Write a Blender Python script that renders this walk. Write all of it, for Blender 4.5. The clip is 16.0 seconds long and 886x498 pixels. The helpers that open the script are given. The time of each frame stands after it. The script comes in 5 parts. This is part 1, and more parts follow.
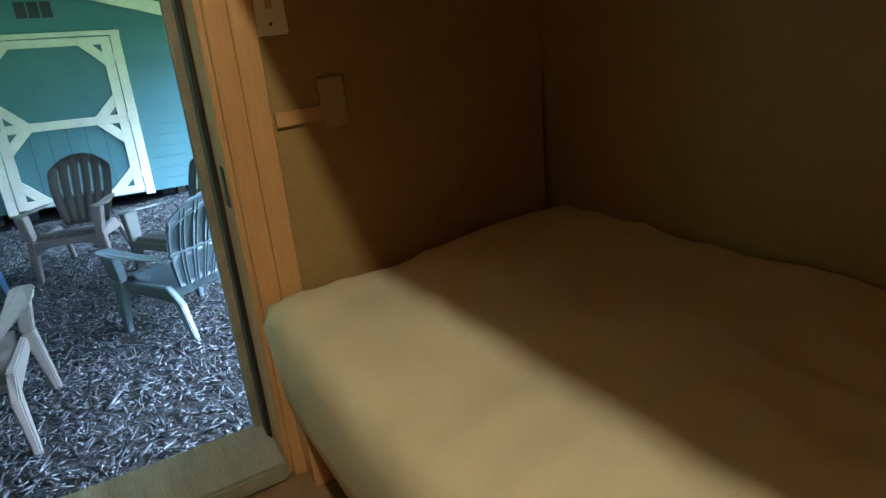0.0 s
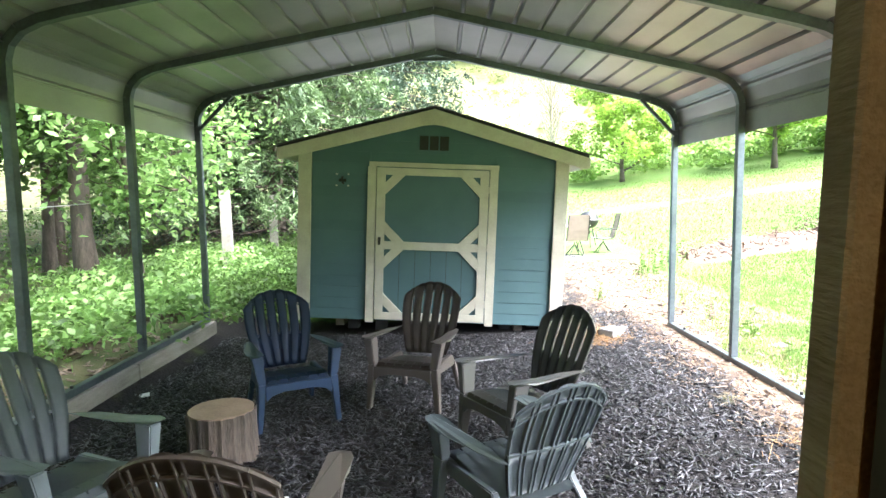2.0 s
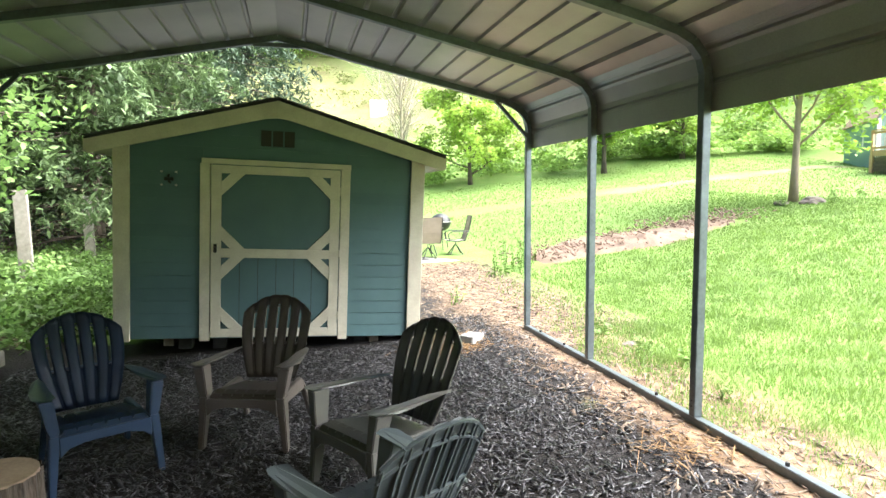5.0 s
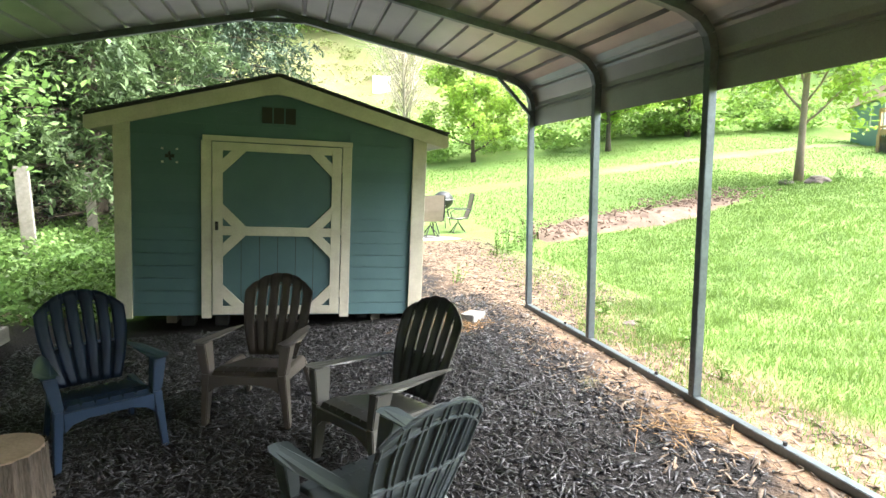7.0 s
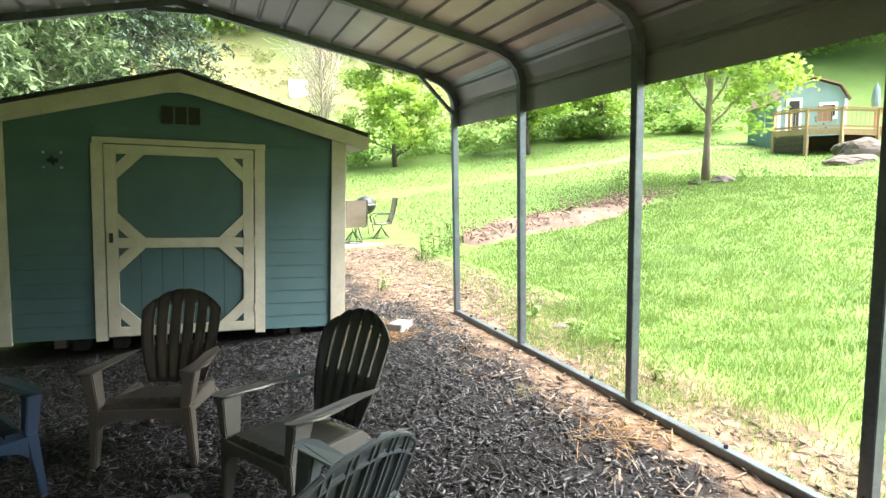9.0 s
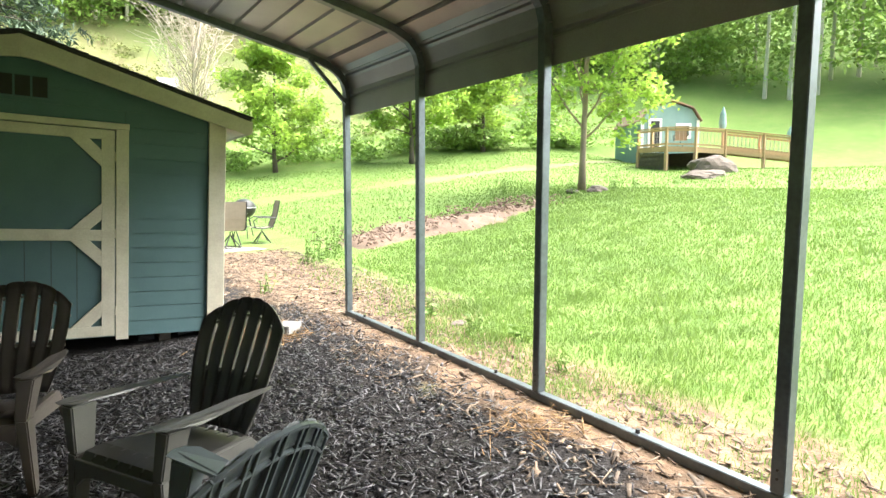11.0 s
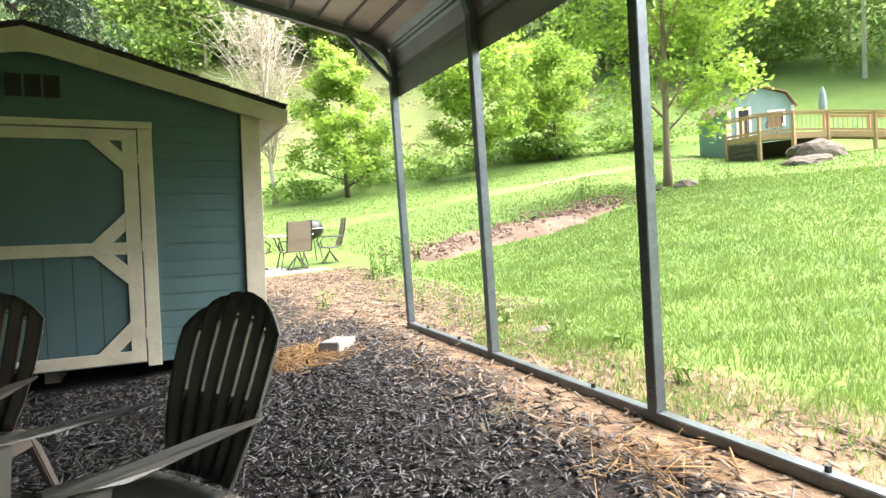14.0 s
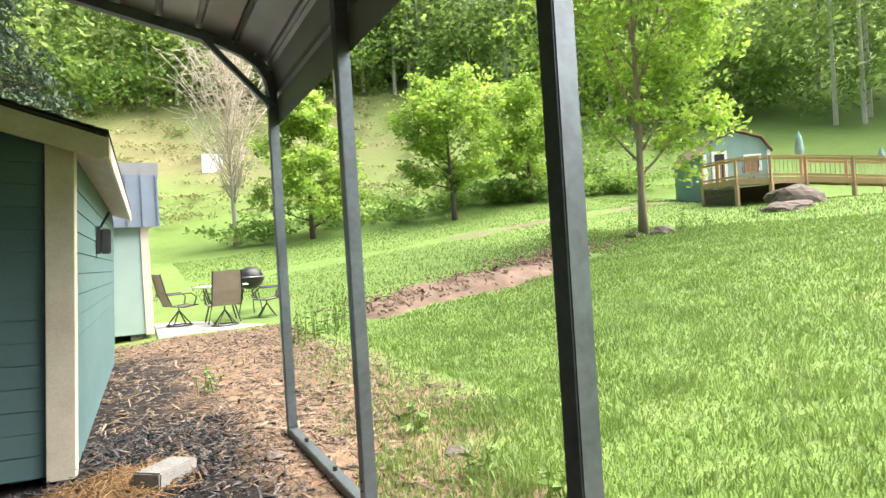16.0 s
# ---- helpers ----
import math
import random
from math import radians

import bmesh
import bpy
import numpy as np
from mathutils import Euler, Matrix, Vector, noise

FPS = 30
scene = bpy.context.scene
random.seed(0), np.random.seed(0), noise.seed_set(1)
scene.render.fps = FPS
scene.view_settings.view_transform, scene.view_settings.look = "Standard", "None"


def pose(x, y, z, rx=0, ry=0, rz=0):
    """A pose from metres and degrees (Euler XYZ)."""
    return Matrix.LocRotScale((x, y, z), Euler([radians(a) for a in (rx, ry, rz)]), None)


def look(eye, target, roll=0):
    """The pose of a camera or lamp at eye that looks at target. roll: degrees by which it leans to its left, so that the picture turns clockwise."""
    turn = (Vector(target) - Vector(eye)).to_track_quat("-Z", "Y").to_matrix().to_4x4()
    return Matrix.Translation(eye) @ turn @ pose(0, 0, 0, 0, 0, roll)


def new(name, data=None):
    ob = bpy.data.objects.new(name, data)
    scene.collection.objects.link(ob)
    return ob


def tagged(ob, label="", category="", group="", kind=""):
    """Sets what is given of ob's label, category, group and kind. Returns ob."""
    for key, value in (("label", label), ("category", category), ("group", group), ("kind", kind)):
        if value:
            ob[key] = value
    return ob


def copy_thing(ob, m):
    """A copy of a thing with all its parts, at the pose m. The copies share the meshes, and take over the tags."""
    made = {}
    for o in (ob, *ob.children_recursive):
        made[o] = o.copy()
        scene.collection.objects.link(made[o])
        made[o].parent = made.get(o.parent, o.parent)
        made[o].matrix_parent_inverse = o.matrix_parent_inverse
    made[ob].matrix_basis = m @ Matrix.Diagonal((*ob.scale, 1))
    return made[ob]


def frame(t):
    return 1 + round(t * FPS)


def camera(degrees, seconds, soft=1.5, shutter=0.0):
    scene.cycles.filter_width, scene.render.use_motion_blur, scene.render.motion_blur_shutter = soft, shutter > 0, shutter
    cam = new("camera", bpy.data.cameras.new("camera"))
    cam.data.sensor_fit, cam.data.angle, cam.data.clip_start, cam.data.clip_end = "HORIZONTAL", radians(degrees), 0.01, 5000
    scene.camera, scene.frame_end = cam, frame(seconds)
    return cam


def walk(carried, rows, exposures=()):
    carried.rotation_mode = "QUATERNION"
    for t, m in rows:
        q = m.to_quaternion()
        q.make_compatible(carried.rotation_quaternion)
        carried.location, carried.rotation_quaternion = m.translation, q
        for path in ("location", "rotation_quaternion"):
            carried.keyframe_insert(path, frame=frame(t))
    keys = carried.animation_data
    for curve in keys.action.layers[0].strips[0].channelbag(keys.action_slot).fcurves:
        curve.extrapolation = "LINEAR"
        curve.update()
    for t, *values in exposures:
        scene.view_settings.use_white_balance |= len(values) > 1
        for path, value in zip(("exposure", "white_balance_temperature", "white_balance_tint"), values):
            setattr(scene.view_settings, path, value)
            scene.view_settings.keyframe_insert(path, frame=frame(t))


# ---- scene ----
cam = camera(73.0, 16.0)
PATH = [
    (0, (0.302, 1.071, 1.547), (1.206, 2.72, 0.867), -7.0),
    (0.5, (0.292, 1.376, 1.594), (0.869, 3.219, 1.073), -5.6),
    (1, (0.27, 1.653, 1.635), (0.557, 3.595, 1.248), -3.6),
    (1.5, (0.274, 1.909, 1.641), (0.345, 3.89, 1.368), -2.0),
    (2, (0.248, 2.16, 1.656), (0.246, 4.152, 1.477), -0.7),
    (2.5, (0.255, 2.372, 1.673), (0.299, 4.368, 1.558), -0.2),
    (3, (0.23, 2.521, 1.672), (0.405, 4.512, 1.583), -0.2),
    (3.5, (0.245, 2.583, 1.654), (0.566, 4.554, 1.55), -0.4),
    (4, (0.275, 2.599, 1.655), (0.696, 4.55, 1.525), -0.3),
    (6.5, (0.267, 2.663, 1.645), (0.77, 4.585, 1.413), -0.3),
    (7, (0.286, 2.638, 1.661), (0.761, 4.565, 1.41), -0.2),
    (7.5, (0.262, 2.676, 1.666), (0.703, 4.609, 1.4), -0.3),
    (8, (0.225, 2.798, 1.647), (0.674, 4.729, 1.385), -0.5),
    (8.5, (0.253, 2.867, 1.656), (0.805, 4.772, 1.398), -0.8),
    (9, (0.363, 2.929, 1.632), (1.08, 4.781, 1.395), -1.0),
    (9.5, (0.42, 3.004, 1.546), (1.305, 4.786, 1.342), -1.2),
    (10, (0.355, 3.091, 1.48), (1.386, 4.796, 1.306), -0.8),
    (12.5, (0.463, 3.489, 1.259), (1.539, 5.157, 1.019), 0.7),
    (13, (0.523, 3.61, 1.063), (1.515, 5.333, 0.844), -1.0),
    (13.5, (0.685, 3.766, 1.093), (1.606, 5.533, 0.917), -2.9),
    (14, (0.912, 4.006, 1.122), (1.756, 5.815, 0.999), -4.1),
    (14.5, (1.169, 4.302, 1.178), (1.968, 6.134, 1.109), -4.5),
    (15, (1.497, 4.534, 1.174), (2.324, 6.355, 1.142), -4.6),
    (15.5, (1.752, 4.766, 1.211), (2.645, 6.555, 1.202), -4.2),
    (16, (2.052, 5.015, 1.26), (2.963, 6.795, 1.265), -3.6),
]
EXPOSURES = [(0.0, 4.95, 4200, 1), (0.5, 4.88, 4650, 8), (1.0, 4.7, 5150, 9), (1.5, 4.42, 5500, 10), (2.2, 4.25, 5800, 14), (3.2, 3.77, 6100, 12), (7.0, 3.56, 6150, 9), (10.0, 3.43, 6300, 8), (12.5, 3.35, 6450, 10), (14.0, 3.26, 6450, 11), (15.0, 3.1, 6500, 11), (16.0, 2.75, 6600, 11)]
walk(cam, [(t, look(eye, target, roll)) for t, eye, target, roll in PATH], EXPOSURES)


# ---- light ----
world = bpy.data.worlds.new("sky")
scene.world = world
world.use_nodes = True
wn = world.node_tree
sky = wn.nodes.new("ShaderNodeTexSky")
sky.sky_type, sky.sun_disc = "NISHITA", False
sky.sun_elevation, sky.sun_rotation = radians(55), radians(109)
sky.air_density, sky.dust_density = 1.0, 4.0
wn.links.new(sky.outputs[0], wn.nodes["Background"].inputs[0])
wn.nodes["Background"].inputs[1].default_value = 0.05
sun = new("sun", bpy.data.lights.new("sun", "SUN"))
sun.data.energy, sun.data.angle, sun.data.color = 2.5, radians(75), (1.0, 0.97, 0.90)
sun.matrix_world = look((34, -12, 51), (0, 0, 0))
bulb = new("cabin_bulb", bpy.data.lights.new("cabin_bulb", "POINT"))
bulb.data.energy, bulb.data.color, bulb.data.shadow_soft_size = 2.9, (1.0, 0.70, 0.27), 0.03
bulb.location = (0.29, 0.55, 2.82)


# ---- materials ----
def material(name, colour, colour2=None, scale=8.0, rough=0.6, bump=0.2, metal=0.0, fine=60.0, stretch=(1, 1, 1), spread=(0.35, 0.65), per_piece=0.0, transmit=0.0):
    """A surface whose colour wanders between two tones at two scales, with a fine relief."""
    m = bpy.data.materials.new(name)
    m.use_nodes = True
    t = m.node_tree
    b = t.nodes["Principled BSDF"]
    colour2 = colour2 or tuple(c * 0.75 for c in colour)
    co = t.nodes.new("ShaderNodeTexCoord")
    mp = t.nodes.new("ShaderNodeMapping")
    mp.inputs["Scale"].default_value = stretch
    t.links.new(co.outputs["Object"], mp.inputs[0])
    n1, n2 = t.nodes.new("ShaderNodeTexNoise"), t.nodes.new("ShaderNodeTexNoise")
    n1.inputs["Scale"].default_value, n1.inputs["Detail"].default_value = scale, 5
    n2.inputs["Scale"].default_value, n2.inputs["Detail"].default_value = fine, 4
    for n in (n1, n2):
        t.links.new(mp.outputs[0], n.inputs["Vector"])
    mix = t.nodes.new("ShaderNodeMath")
    mix.operation = "MULTIPLY_ADD"
    mix.inputs[1].default_value = 0.6
    half = t.nodes.new("ShaderNodeMath")
    half.operation = "MULTIPLY"
    half.inputs[1].default_value = 0.4
    t.links.new(n2.outputs[0], half.inputs[0])
    t.links.new(n1.outputs[0], mix.inputs[0])
    t.links.new(half.outputs[0], mix.inputs[2])
    ramp = t.nodes.new("ShaderNodeValToRGB")
    ramp.color_ramp.elements[0].position, ramp.color_ramp.elements[1].position = spread
    ramp.color_ramp.elements[0].color = (*colour2, 1)
    ramp.color_ramp.elements[1].color = (*colour, 1)
    t.links.new(mix.outputs[0], ramp.inputs[0])
    last = ramp.outputs[0]
    if per_piece:
        info = t.nodes.new("ShaderNodeObjectInfo")
        geo = t.nodes.new("ShaderNodeNewGeometry")
        add = t.nodes.new("ShaderNodeMath")
        add.operation = "ADD"
        frac = t.nodes.new("ShaderNodeMath")
        frac.operation = "FRACT"
        t.links.new(info.outputs["Random"], add.inputs[0])
        t.links.new(geo.outputs["Random Per Island"], add.inputs[1])
        t.links.new(add.outputs[0], frac.inputs[0])
        rng = t.nodes.new("ShaderNodeMapRange")
        rng.inputs["To Min"].default_value, rng.inputs["To Max"].default_value = 1 - per_piece, 1 + per_piece
        t.links.new(frac.outputs[0], rng.inputs["Value"])
        hsv = t.nodes.new("ShaderNodeHueSaturation")
        t.links.new(rng.outputs[0], hsv.inputs["Value"])
        t.links.new(last, hsv.inputs["Color"])
        last = hsv.outputs[0]
    t.links.new(last, b.inputs["Base Color"])
    b.inputs["Roughness"].default_value, b.inputs["Metallic"].default_value = rough, metal
    if bump:
        bp = t.nodes.new("ShaderNodeBump")
        bp.inputs["Strength"].default_value, bp.inputs["Distance"].default_value = bump, 0.01
        t.links.new(n2.outputs[0], bp.inputs["Height"])
        t.links.new(bp.outputs[0], b.inputs["Normal"])
    if transmit:
        tr = t.nodes.new("ShaderNodeBsdfTranslucent")
        t.links.new(last, tr.inputs[0])
        ms = t.nodes.new("ShaderNodeMixShader")
        ms.inputs[0].default_value = transmit
        t.links.new(b.outputs[0], ms.inputs[1])
        t.links.new(tr.outputs[0], ms.inputs[2])
        t.links.new(ms.outputs[0], t.nodes["Material Output"].inputs[0])
    return m


M = {
    "teal": material("teal_paint", (0.085, 0.155, 0.163), (0.07, 0.132, 0.14), 3, 0.65, 0.15, fine=90, per_piece=0.05),
    "teal_dark": material("teal_panel_paint", (0.08, 0.145, 0.152), (0.066, 0.122, 0.13), 3, 0.6, 0.12, fine=90),
    "cream": material("cream_trim_paint", (0.60, 0.56, 0.45), (0.46, 0.42, 0.33), 5, 0.6, 0.15, fine=70),
    "shingle": material("dark_shingle", (0.05, 0.048, 0.045), (0.025, 0.025, 0.025), 10, 0.9, 0.5),
    "black": material("black_metal", (0.02, 0.02, 0.02), (0.012, 0.012, 0.012), 10, 0.45, 0.05),
    "galv": material("galvanised_tube", (0.14, 0.165, 0.18), (0.085, 0.10, 0.11), 6, 0.40, 0.08, metal=0.5, fine=40),
    "sheet": material("galvalume_sheet", (0.36, 0.355, 0.35), (0.26, 0.258, 0.255), 2, 0.36, 0.04, metal=0.45, fine=120),
    "blue_pl": material("navy_plastic", (0.026, 0.047, 0.092), (0.02, 0.038, 0.075), 6, 0.36, 0.10, fine=220),
    "brown_pl": material("brown_plastic", (0.125, 0.105, 0.092), (0.10, 0.085, 0.074), 6, 0.34, 0.10, fine=220),
    "slate_pl": material("slate_plastic", (0.10, 0.117, 0.124), (0.084, 0.098, 0.103), 6, 0.32, 0.10, fine=220),
    "olive_pl": material("dark_taupe_plastic", (0.115, 0.11, 0.10), (0.094, 0.09, 0.081), 6, 0.32, 0.10, fine=220),
    "grey_pl": material("blue_grey_plastic", (0.20, 0.23, 0.245), (0.165, 0.19, 0.205), 6, 0.26, 0.10, fine=220),
    "bark": material("bark", (0.14, 0.108, 0.083), (0.05, 0.04, 0.033), 6, 0.95, 0.9, stretch=(3, 3, 0.6), fine=30),
    "pale_bark": material("pale_bark", (0.58, 0.54, 0.46), (0.40, 0.37, 0.31), 5, 0.95, 0.6, stretch=(2, 2, 0.5), fine=30),
    "bare_bark": material("bare_twig_bark", (0.60, 0.52, 0.44), (0.44, 0.37, 0.31), 5, 0.95, 0.6, stretch=(2, 2, 0.5), fine=30),
    "tan_bark": material("smooth_tan_bark", (0.36, 0.27, 0.20), (0.22, 0.165, 0.125), 5, 0.9, 0.5, stretch=(2, 2, 0.6), fine=30),
    "cutwood": material("cut_wood", (0.36, 0.26, 0.18), (0.25, 0.175, 0.12), 8, 0.85, 0.3, fine=50),
    "greywood": material("weathered_wood", (0.34, 0.315, 0.27), (0.22, 0.20, 0.17), 3, 0.9, 0.4, stretch=(6, 1, 6), fine=40),
    "edging": material("weathered_edging_timber", (0.34, 0.315, 0.27), (0.20, 0.18, 0.15), 3, 0.9, 0.4, stretch=(6, 1, 6), fine=40),
    "timber": material("old_timber", (0.17, 0.14, 0.10), (0.09, 0.075, 0.055), 3, 0.9, 0.4, stretch=(6, 1, 6), fine=40),
    "pine": material("stained_pine", (0.56, 0.33, 0.13), (0.44, 0.24, 0.085), 2.5, 0.5, 0.12, stretch=(7, 7, 0.7), fine=25),
    "ply": material("tan_wall_panel", (0.35, 0.228, 0.074), (0.29, 0.185, 0.056), 1.6, 0.55, 0.06, fine=40),
    "deckwood": material("new_deck_wood", (0.50, 0.33, 0.19), (0.40, 0.26, 0.15), 3, 0.8, 0.2, stretch=(5, 1, 5)),
    "floorwood": material("plank_floor", (0.25, 0.15, 0.07), (0.17, 0.10, 0.05), 3, 0.6, 0.2, stretch=(8, 1, 1)),
    "sheet_cloth": material("bed_sheet_cotton", (0.64, 0.56, 0.44), (0.58, 0.50, 0.39), 4, 0.95, 0.15, fine=220),
    "white_pl": material("ivory_plate", (0.74, 0.70, 0.58), (0.70, 0.66, 0.55), 4, 0.4, 0.0),
    # ivory darkened to put wall shadow into the outlet's colour; toggle uses it too
    "dim_ivory_pl": material("dim_ivory_plate", (0.42, 0.33, 0.19), (0.38, 0.295, 0.17), 4, 0.45, 0.0),
    "concrete": material("concrete", (0.55, 0.53, 0.50), (0.43, 0.41, 0.39), 2.5, 0.9, 0.3),
    "block": material("concrete_block", (0.27, 0.265, 0.25), (0.18, 0.175, 0.165), 8, 0.95, 0.5),
    "sage": material("sage_siding", (0.30, 0.40, 0.36), (0.25, 0.34, 0.31), 2, 0.7, 0.1),
    "bluemetal": material("blue_grey_roof", (0.25, 0.29, 0.36), (0.20, 0.235, 0.30), 2, 0.4, 0.05, metal=0.3),
    "aqua": material("pale_aqua_siding", (0.21, 0.33, 0.32), (0.17, 0.28, 0.275), 2, 0.7, 0.1),
    "rust": material("brown_roof", (0.34, 0.22, 0.17), (0.25, 0.16, 0.12), 2, 0.8, 0.2),
    "sling": material("tan_sling_fabric", (0.33, 0.28, 0.22), (0.27, 0.225, 0.175), 8, 0.9, 0.2, fine=200),
    "rock": material("rock", (0.15, 0.118, 0.095), (0.07, 0.058, 0.05), 4, 0.95, 0.8),
    "white": material("white_paint", (0.8, 0.8, 0.78), (0.7, 0.7, 0.68), 3, 0.6, 0.05),
    "red": material("red_print", (0.6, 0.08, 0.1), (0.5, 0.06, 0.08), 8, 0.5, 0.0),
    "chips": material("mulch_chips", (0.05, 0.047, 0.052), (0.007, 0.006, 0.007), 2.0, 0.42, 0.2, per_piece=0.9),
    "blades": material("grass_blades", (0.165, 0.255, 0.052), (0.12, 0.19, 0.042), 1.7, 0.6, 0.0, per_piece=0.2, transmit=0.4),
    "weeds": material("weed_leaves", (0.17, 0.27, 0.055), (0.10, 0.18, 0.035), 1.5, 0.6, 0.0, per_piece=0.35, transmit=0.3),
    "leaf_lime": material("lime_leaves", (0.42, 0.55, 0.10), (0.22, 0.36, 0.06), 0.7, 0.55, 0.0, per_piece=0.3, transmit=0.5),
    "leaf_mid": material("green_leaves", (0.28, 0.41, 0.09), (0.15, 0.26, 0.055), 0.7, 0.55, 0.0, per_piece=0.35, transmit=0.5),
    "leaf_maple": material("pale_maple_leaves", (0.27, 0.42, 0.12), (0.13, 0.24, 0.06), 0.9, 0.5, 0.0, per_piece=0.3, transmit=0.4),
    # darker copy of the green leaves, with the woodland's shade put into its colour
    "leaf_shade": material("shaded_woodland_leaves", (0.14, 0.235, 0.048), (0.06, 0.115, 0.026), 0.7, 0.55, 0.0, per_piece=0.4, transmit=0.45),
    "leaf_dark": material("woodland_leaves", (0.33, 0.44, 0.12), (0.13, 0.21, 0.06), 0.13, 0.6, 0.0, per_piece=0.45, transmit=0.65),
    "needle": material("spruce_needles", (0.085, 0.135, 0.075), (0.018, 0.032, 0.022), 1.6, 0.7, 0.0, per_piece=0.3, transmit=0.15),
    "needle_light": material("fresh_spruce_needles", (0.17, 0.25, 0.095), (0.04, 0.07, 0.03), 1.2, 0.7, 0.0, per_piece=0.35, transmit=0.3),
    "straw": material("dry_straw", (0.29, 0.175, 0.075), (0.17, 0.10, 0.045), 4, 0.9, 0.2, per_piece=0.3),
}


# ---- building tools ----
def box(bm, x0, x1, y0, y1, z0, z1, m=None):
    c = Matrix.LocRotScale(((x0 + x1) / 2, (y0 + y1) / 2, (z0 + z1) / 2), None, (abs(x1 - x0), abs(y1 - y0), abs(z1 - z0)))
    return bmesh.ops.create_cube(bm, size=1, matrix=(m @ c) if m else c)["verts"]


def beam(bm, a, b, w, h, up=(0, 0, 1)):
    """A squared bar from a to b, w wide and h high."""
    a, b = Vector(a), Vector(b)
    d = (b - a).normalized()
    s = d.cross(Vector(up))
    s = (s if s.length > 0.01 else d.cross(Vector((0, 1, 0)))).normalized()
    u = s.cross(d)
    vs = [bm.verts.new(p + s * i * w / 2 + u * j * h / 2) for p in (a, b) for i, j in ((-1, -1), (1, -1), (1, 1), (-1, 1))]
    for f in ((0, 1, 2, 3), (7, 6, 5, 4), (0, 4, 5, 1), (1, 5, 6, 2), (2, 6, 7, 3), (3, 7, 4, 0)):
        bm.faces.new([vs[k] for k in f])


def tube(bm, pts, radii, sides=8, caps=True):
    """A round bar through points, with a radius at each."""
    rings = []
    pts = [Vector(p) for p in pts]
    for k, p in enumerate(pts):
        d = (pts[min(k + 1, len(pts) - 1)] - pts[max(k - 1, 0)]).normalized()
        s = d.cross(Vector((0.13, 0.21, 1)) if abs(d.z) < 0.95 else Vector((1, 0.1, 0))).normalized()
        u = s.cross(d)
        r = radii[k] if isinstance(radii, (list, tuple)) else radii
        rings.append([bm.verts.new(p + (s * math.cos(2 * math.pi * i / sides) + u * math.sin(2 * math.pi * i / sides)) * r) for i in range(sides)])
    for a, b in zip(rings, rings[1:]):
        for i in range(sides):
            bm.faces.new((a[i], a[(i + 1) % sides], b[(i + 1) % sides], b[i]))
    if caps:
        bm.faces.new(rings[0][::-1])
        bm.faces.new(rings[-1])


def prism(bm, outline, y0, y1, m=None):
    """An outline in x and z, drawn out from y0 to y1."""
    m = m or Matrix()
    a = [bm.verts.new(m @ Vector((x, y0, z))) for x, z in outline]
    b = [bm.verts.new(m @ Vector((x, y1, z))) for x, z in outline]
    n = len(a)
    bm.faces.new(a)
    bm.faces.new(b[::-1])
    for i in range(n):
        bm.faces.new((a[(i + 1) % n], a[i], b[i], b[(i + 1) % n]))


def mesh_of(name, bm, mat, bevel=0.0, smooth=False):
    bmesh.ops.recalc_face_normals(bm, faces=bm.faces)
    if bevel:
        edges = [e for e in bm.edges if len(e.link_faces) == 2 and e.calc_face_angle(0) > 0.6]
        bmesh.ops.bevel(bm, geom=edges, offset=bevel, segments=1 if bevel < 0.004 else 2, affect="EDGES", clamp_overlap=True)
    me = bpy.data.meshes.new(name)
    bm.to_mesh(me)
    bm.free()
    me.materials.append(mat)
    if smooth:
        me.polygons.foreach_set("use_smooth", [True] * len(me.polygons))
    return me


def part(name, bm, mat, parent=None, label="", bevel=0.0, smooth=False):
    ob = new(name, mesh_of(name, bm, mat, bevel, smooth))
    ob.parent = parent
    return tagged(ob, label)


def thing(name, m, label, category, group="", kind=""):
    ob = new(name)
    ob.empty_display_size = 0.1
    ob.matrix_basis = m
    return tagged(ob, label, category, group, kind)


def quick(name, verts, faces, mat, smooth=False):
    """A mesh from arrays of vertices and equal-sided faces."""
    me = bpy.data.meshes.new(name)
    n, k = faces.shape
    me.vertices.add(len(verts))
    me.vertices.foreach_set("co", np.asarray(verts, dtype=np.float32).ravel())
    me.loops.add(n * k)
    me.loops.foreach_set("vertex_index", faces.astype(np.int32).ravel())
    me.polygons.add(n)
    me.polygons.foreach_set("loop_start", np.arange(0, n * k, k, dtype=np.int32))
    if smooth:
        me.polygons.foreach_set("use_smooth", np.ones(n, dtype=bool))
    me.update(calc_edges=True)
    me.validate()
    me.materials.append(mat)
    return me


rng = np.random.default_rng(7)


def leaves(centres, size, up=0.3, ratio=0.55, droop=0.0):
    """Leaf-shaped quads with a bent middle, at random turns round the given centres."""
    n = len(centres)
    d = rng.normal(size=(n, 3))
    d[:, 2] = d[:, 2] * 0.6 - droop
    d /= np.linalg.norm(d, axis=1)[:, None]
    nrm = rng.normal(size=(n, 3)) + np.array([0, 0, up * 4])
    s = np.cross(d, nrm)
    s /= np.linalg.norm(s, axis=1)[:, None]
    u = np.cross(s, d)
    ln = (size * rng.uniform(0.6, 1.3, n))[:, None]
    a = centres - d * ln * 0.5
    b = centres + s * ln * ratio * 0.5 + u * ln * 0.08
    c = centres + d * ln * 0.5
    e = centres - s * ln * ratio * 0.5 + u * ln * 0.08
    v = np.stack([a, b, c, e], axis=1).reshape(-1, 3)
    return v, np.arange(n * 4).reshape(n, 4)


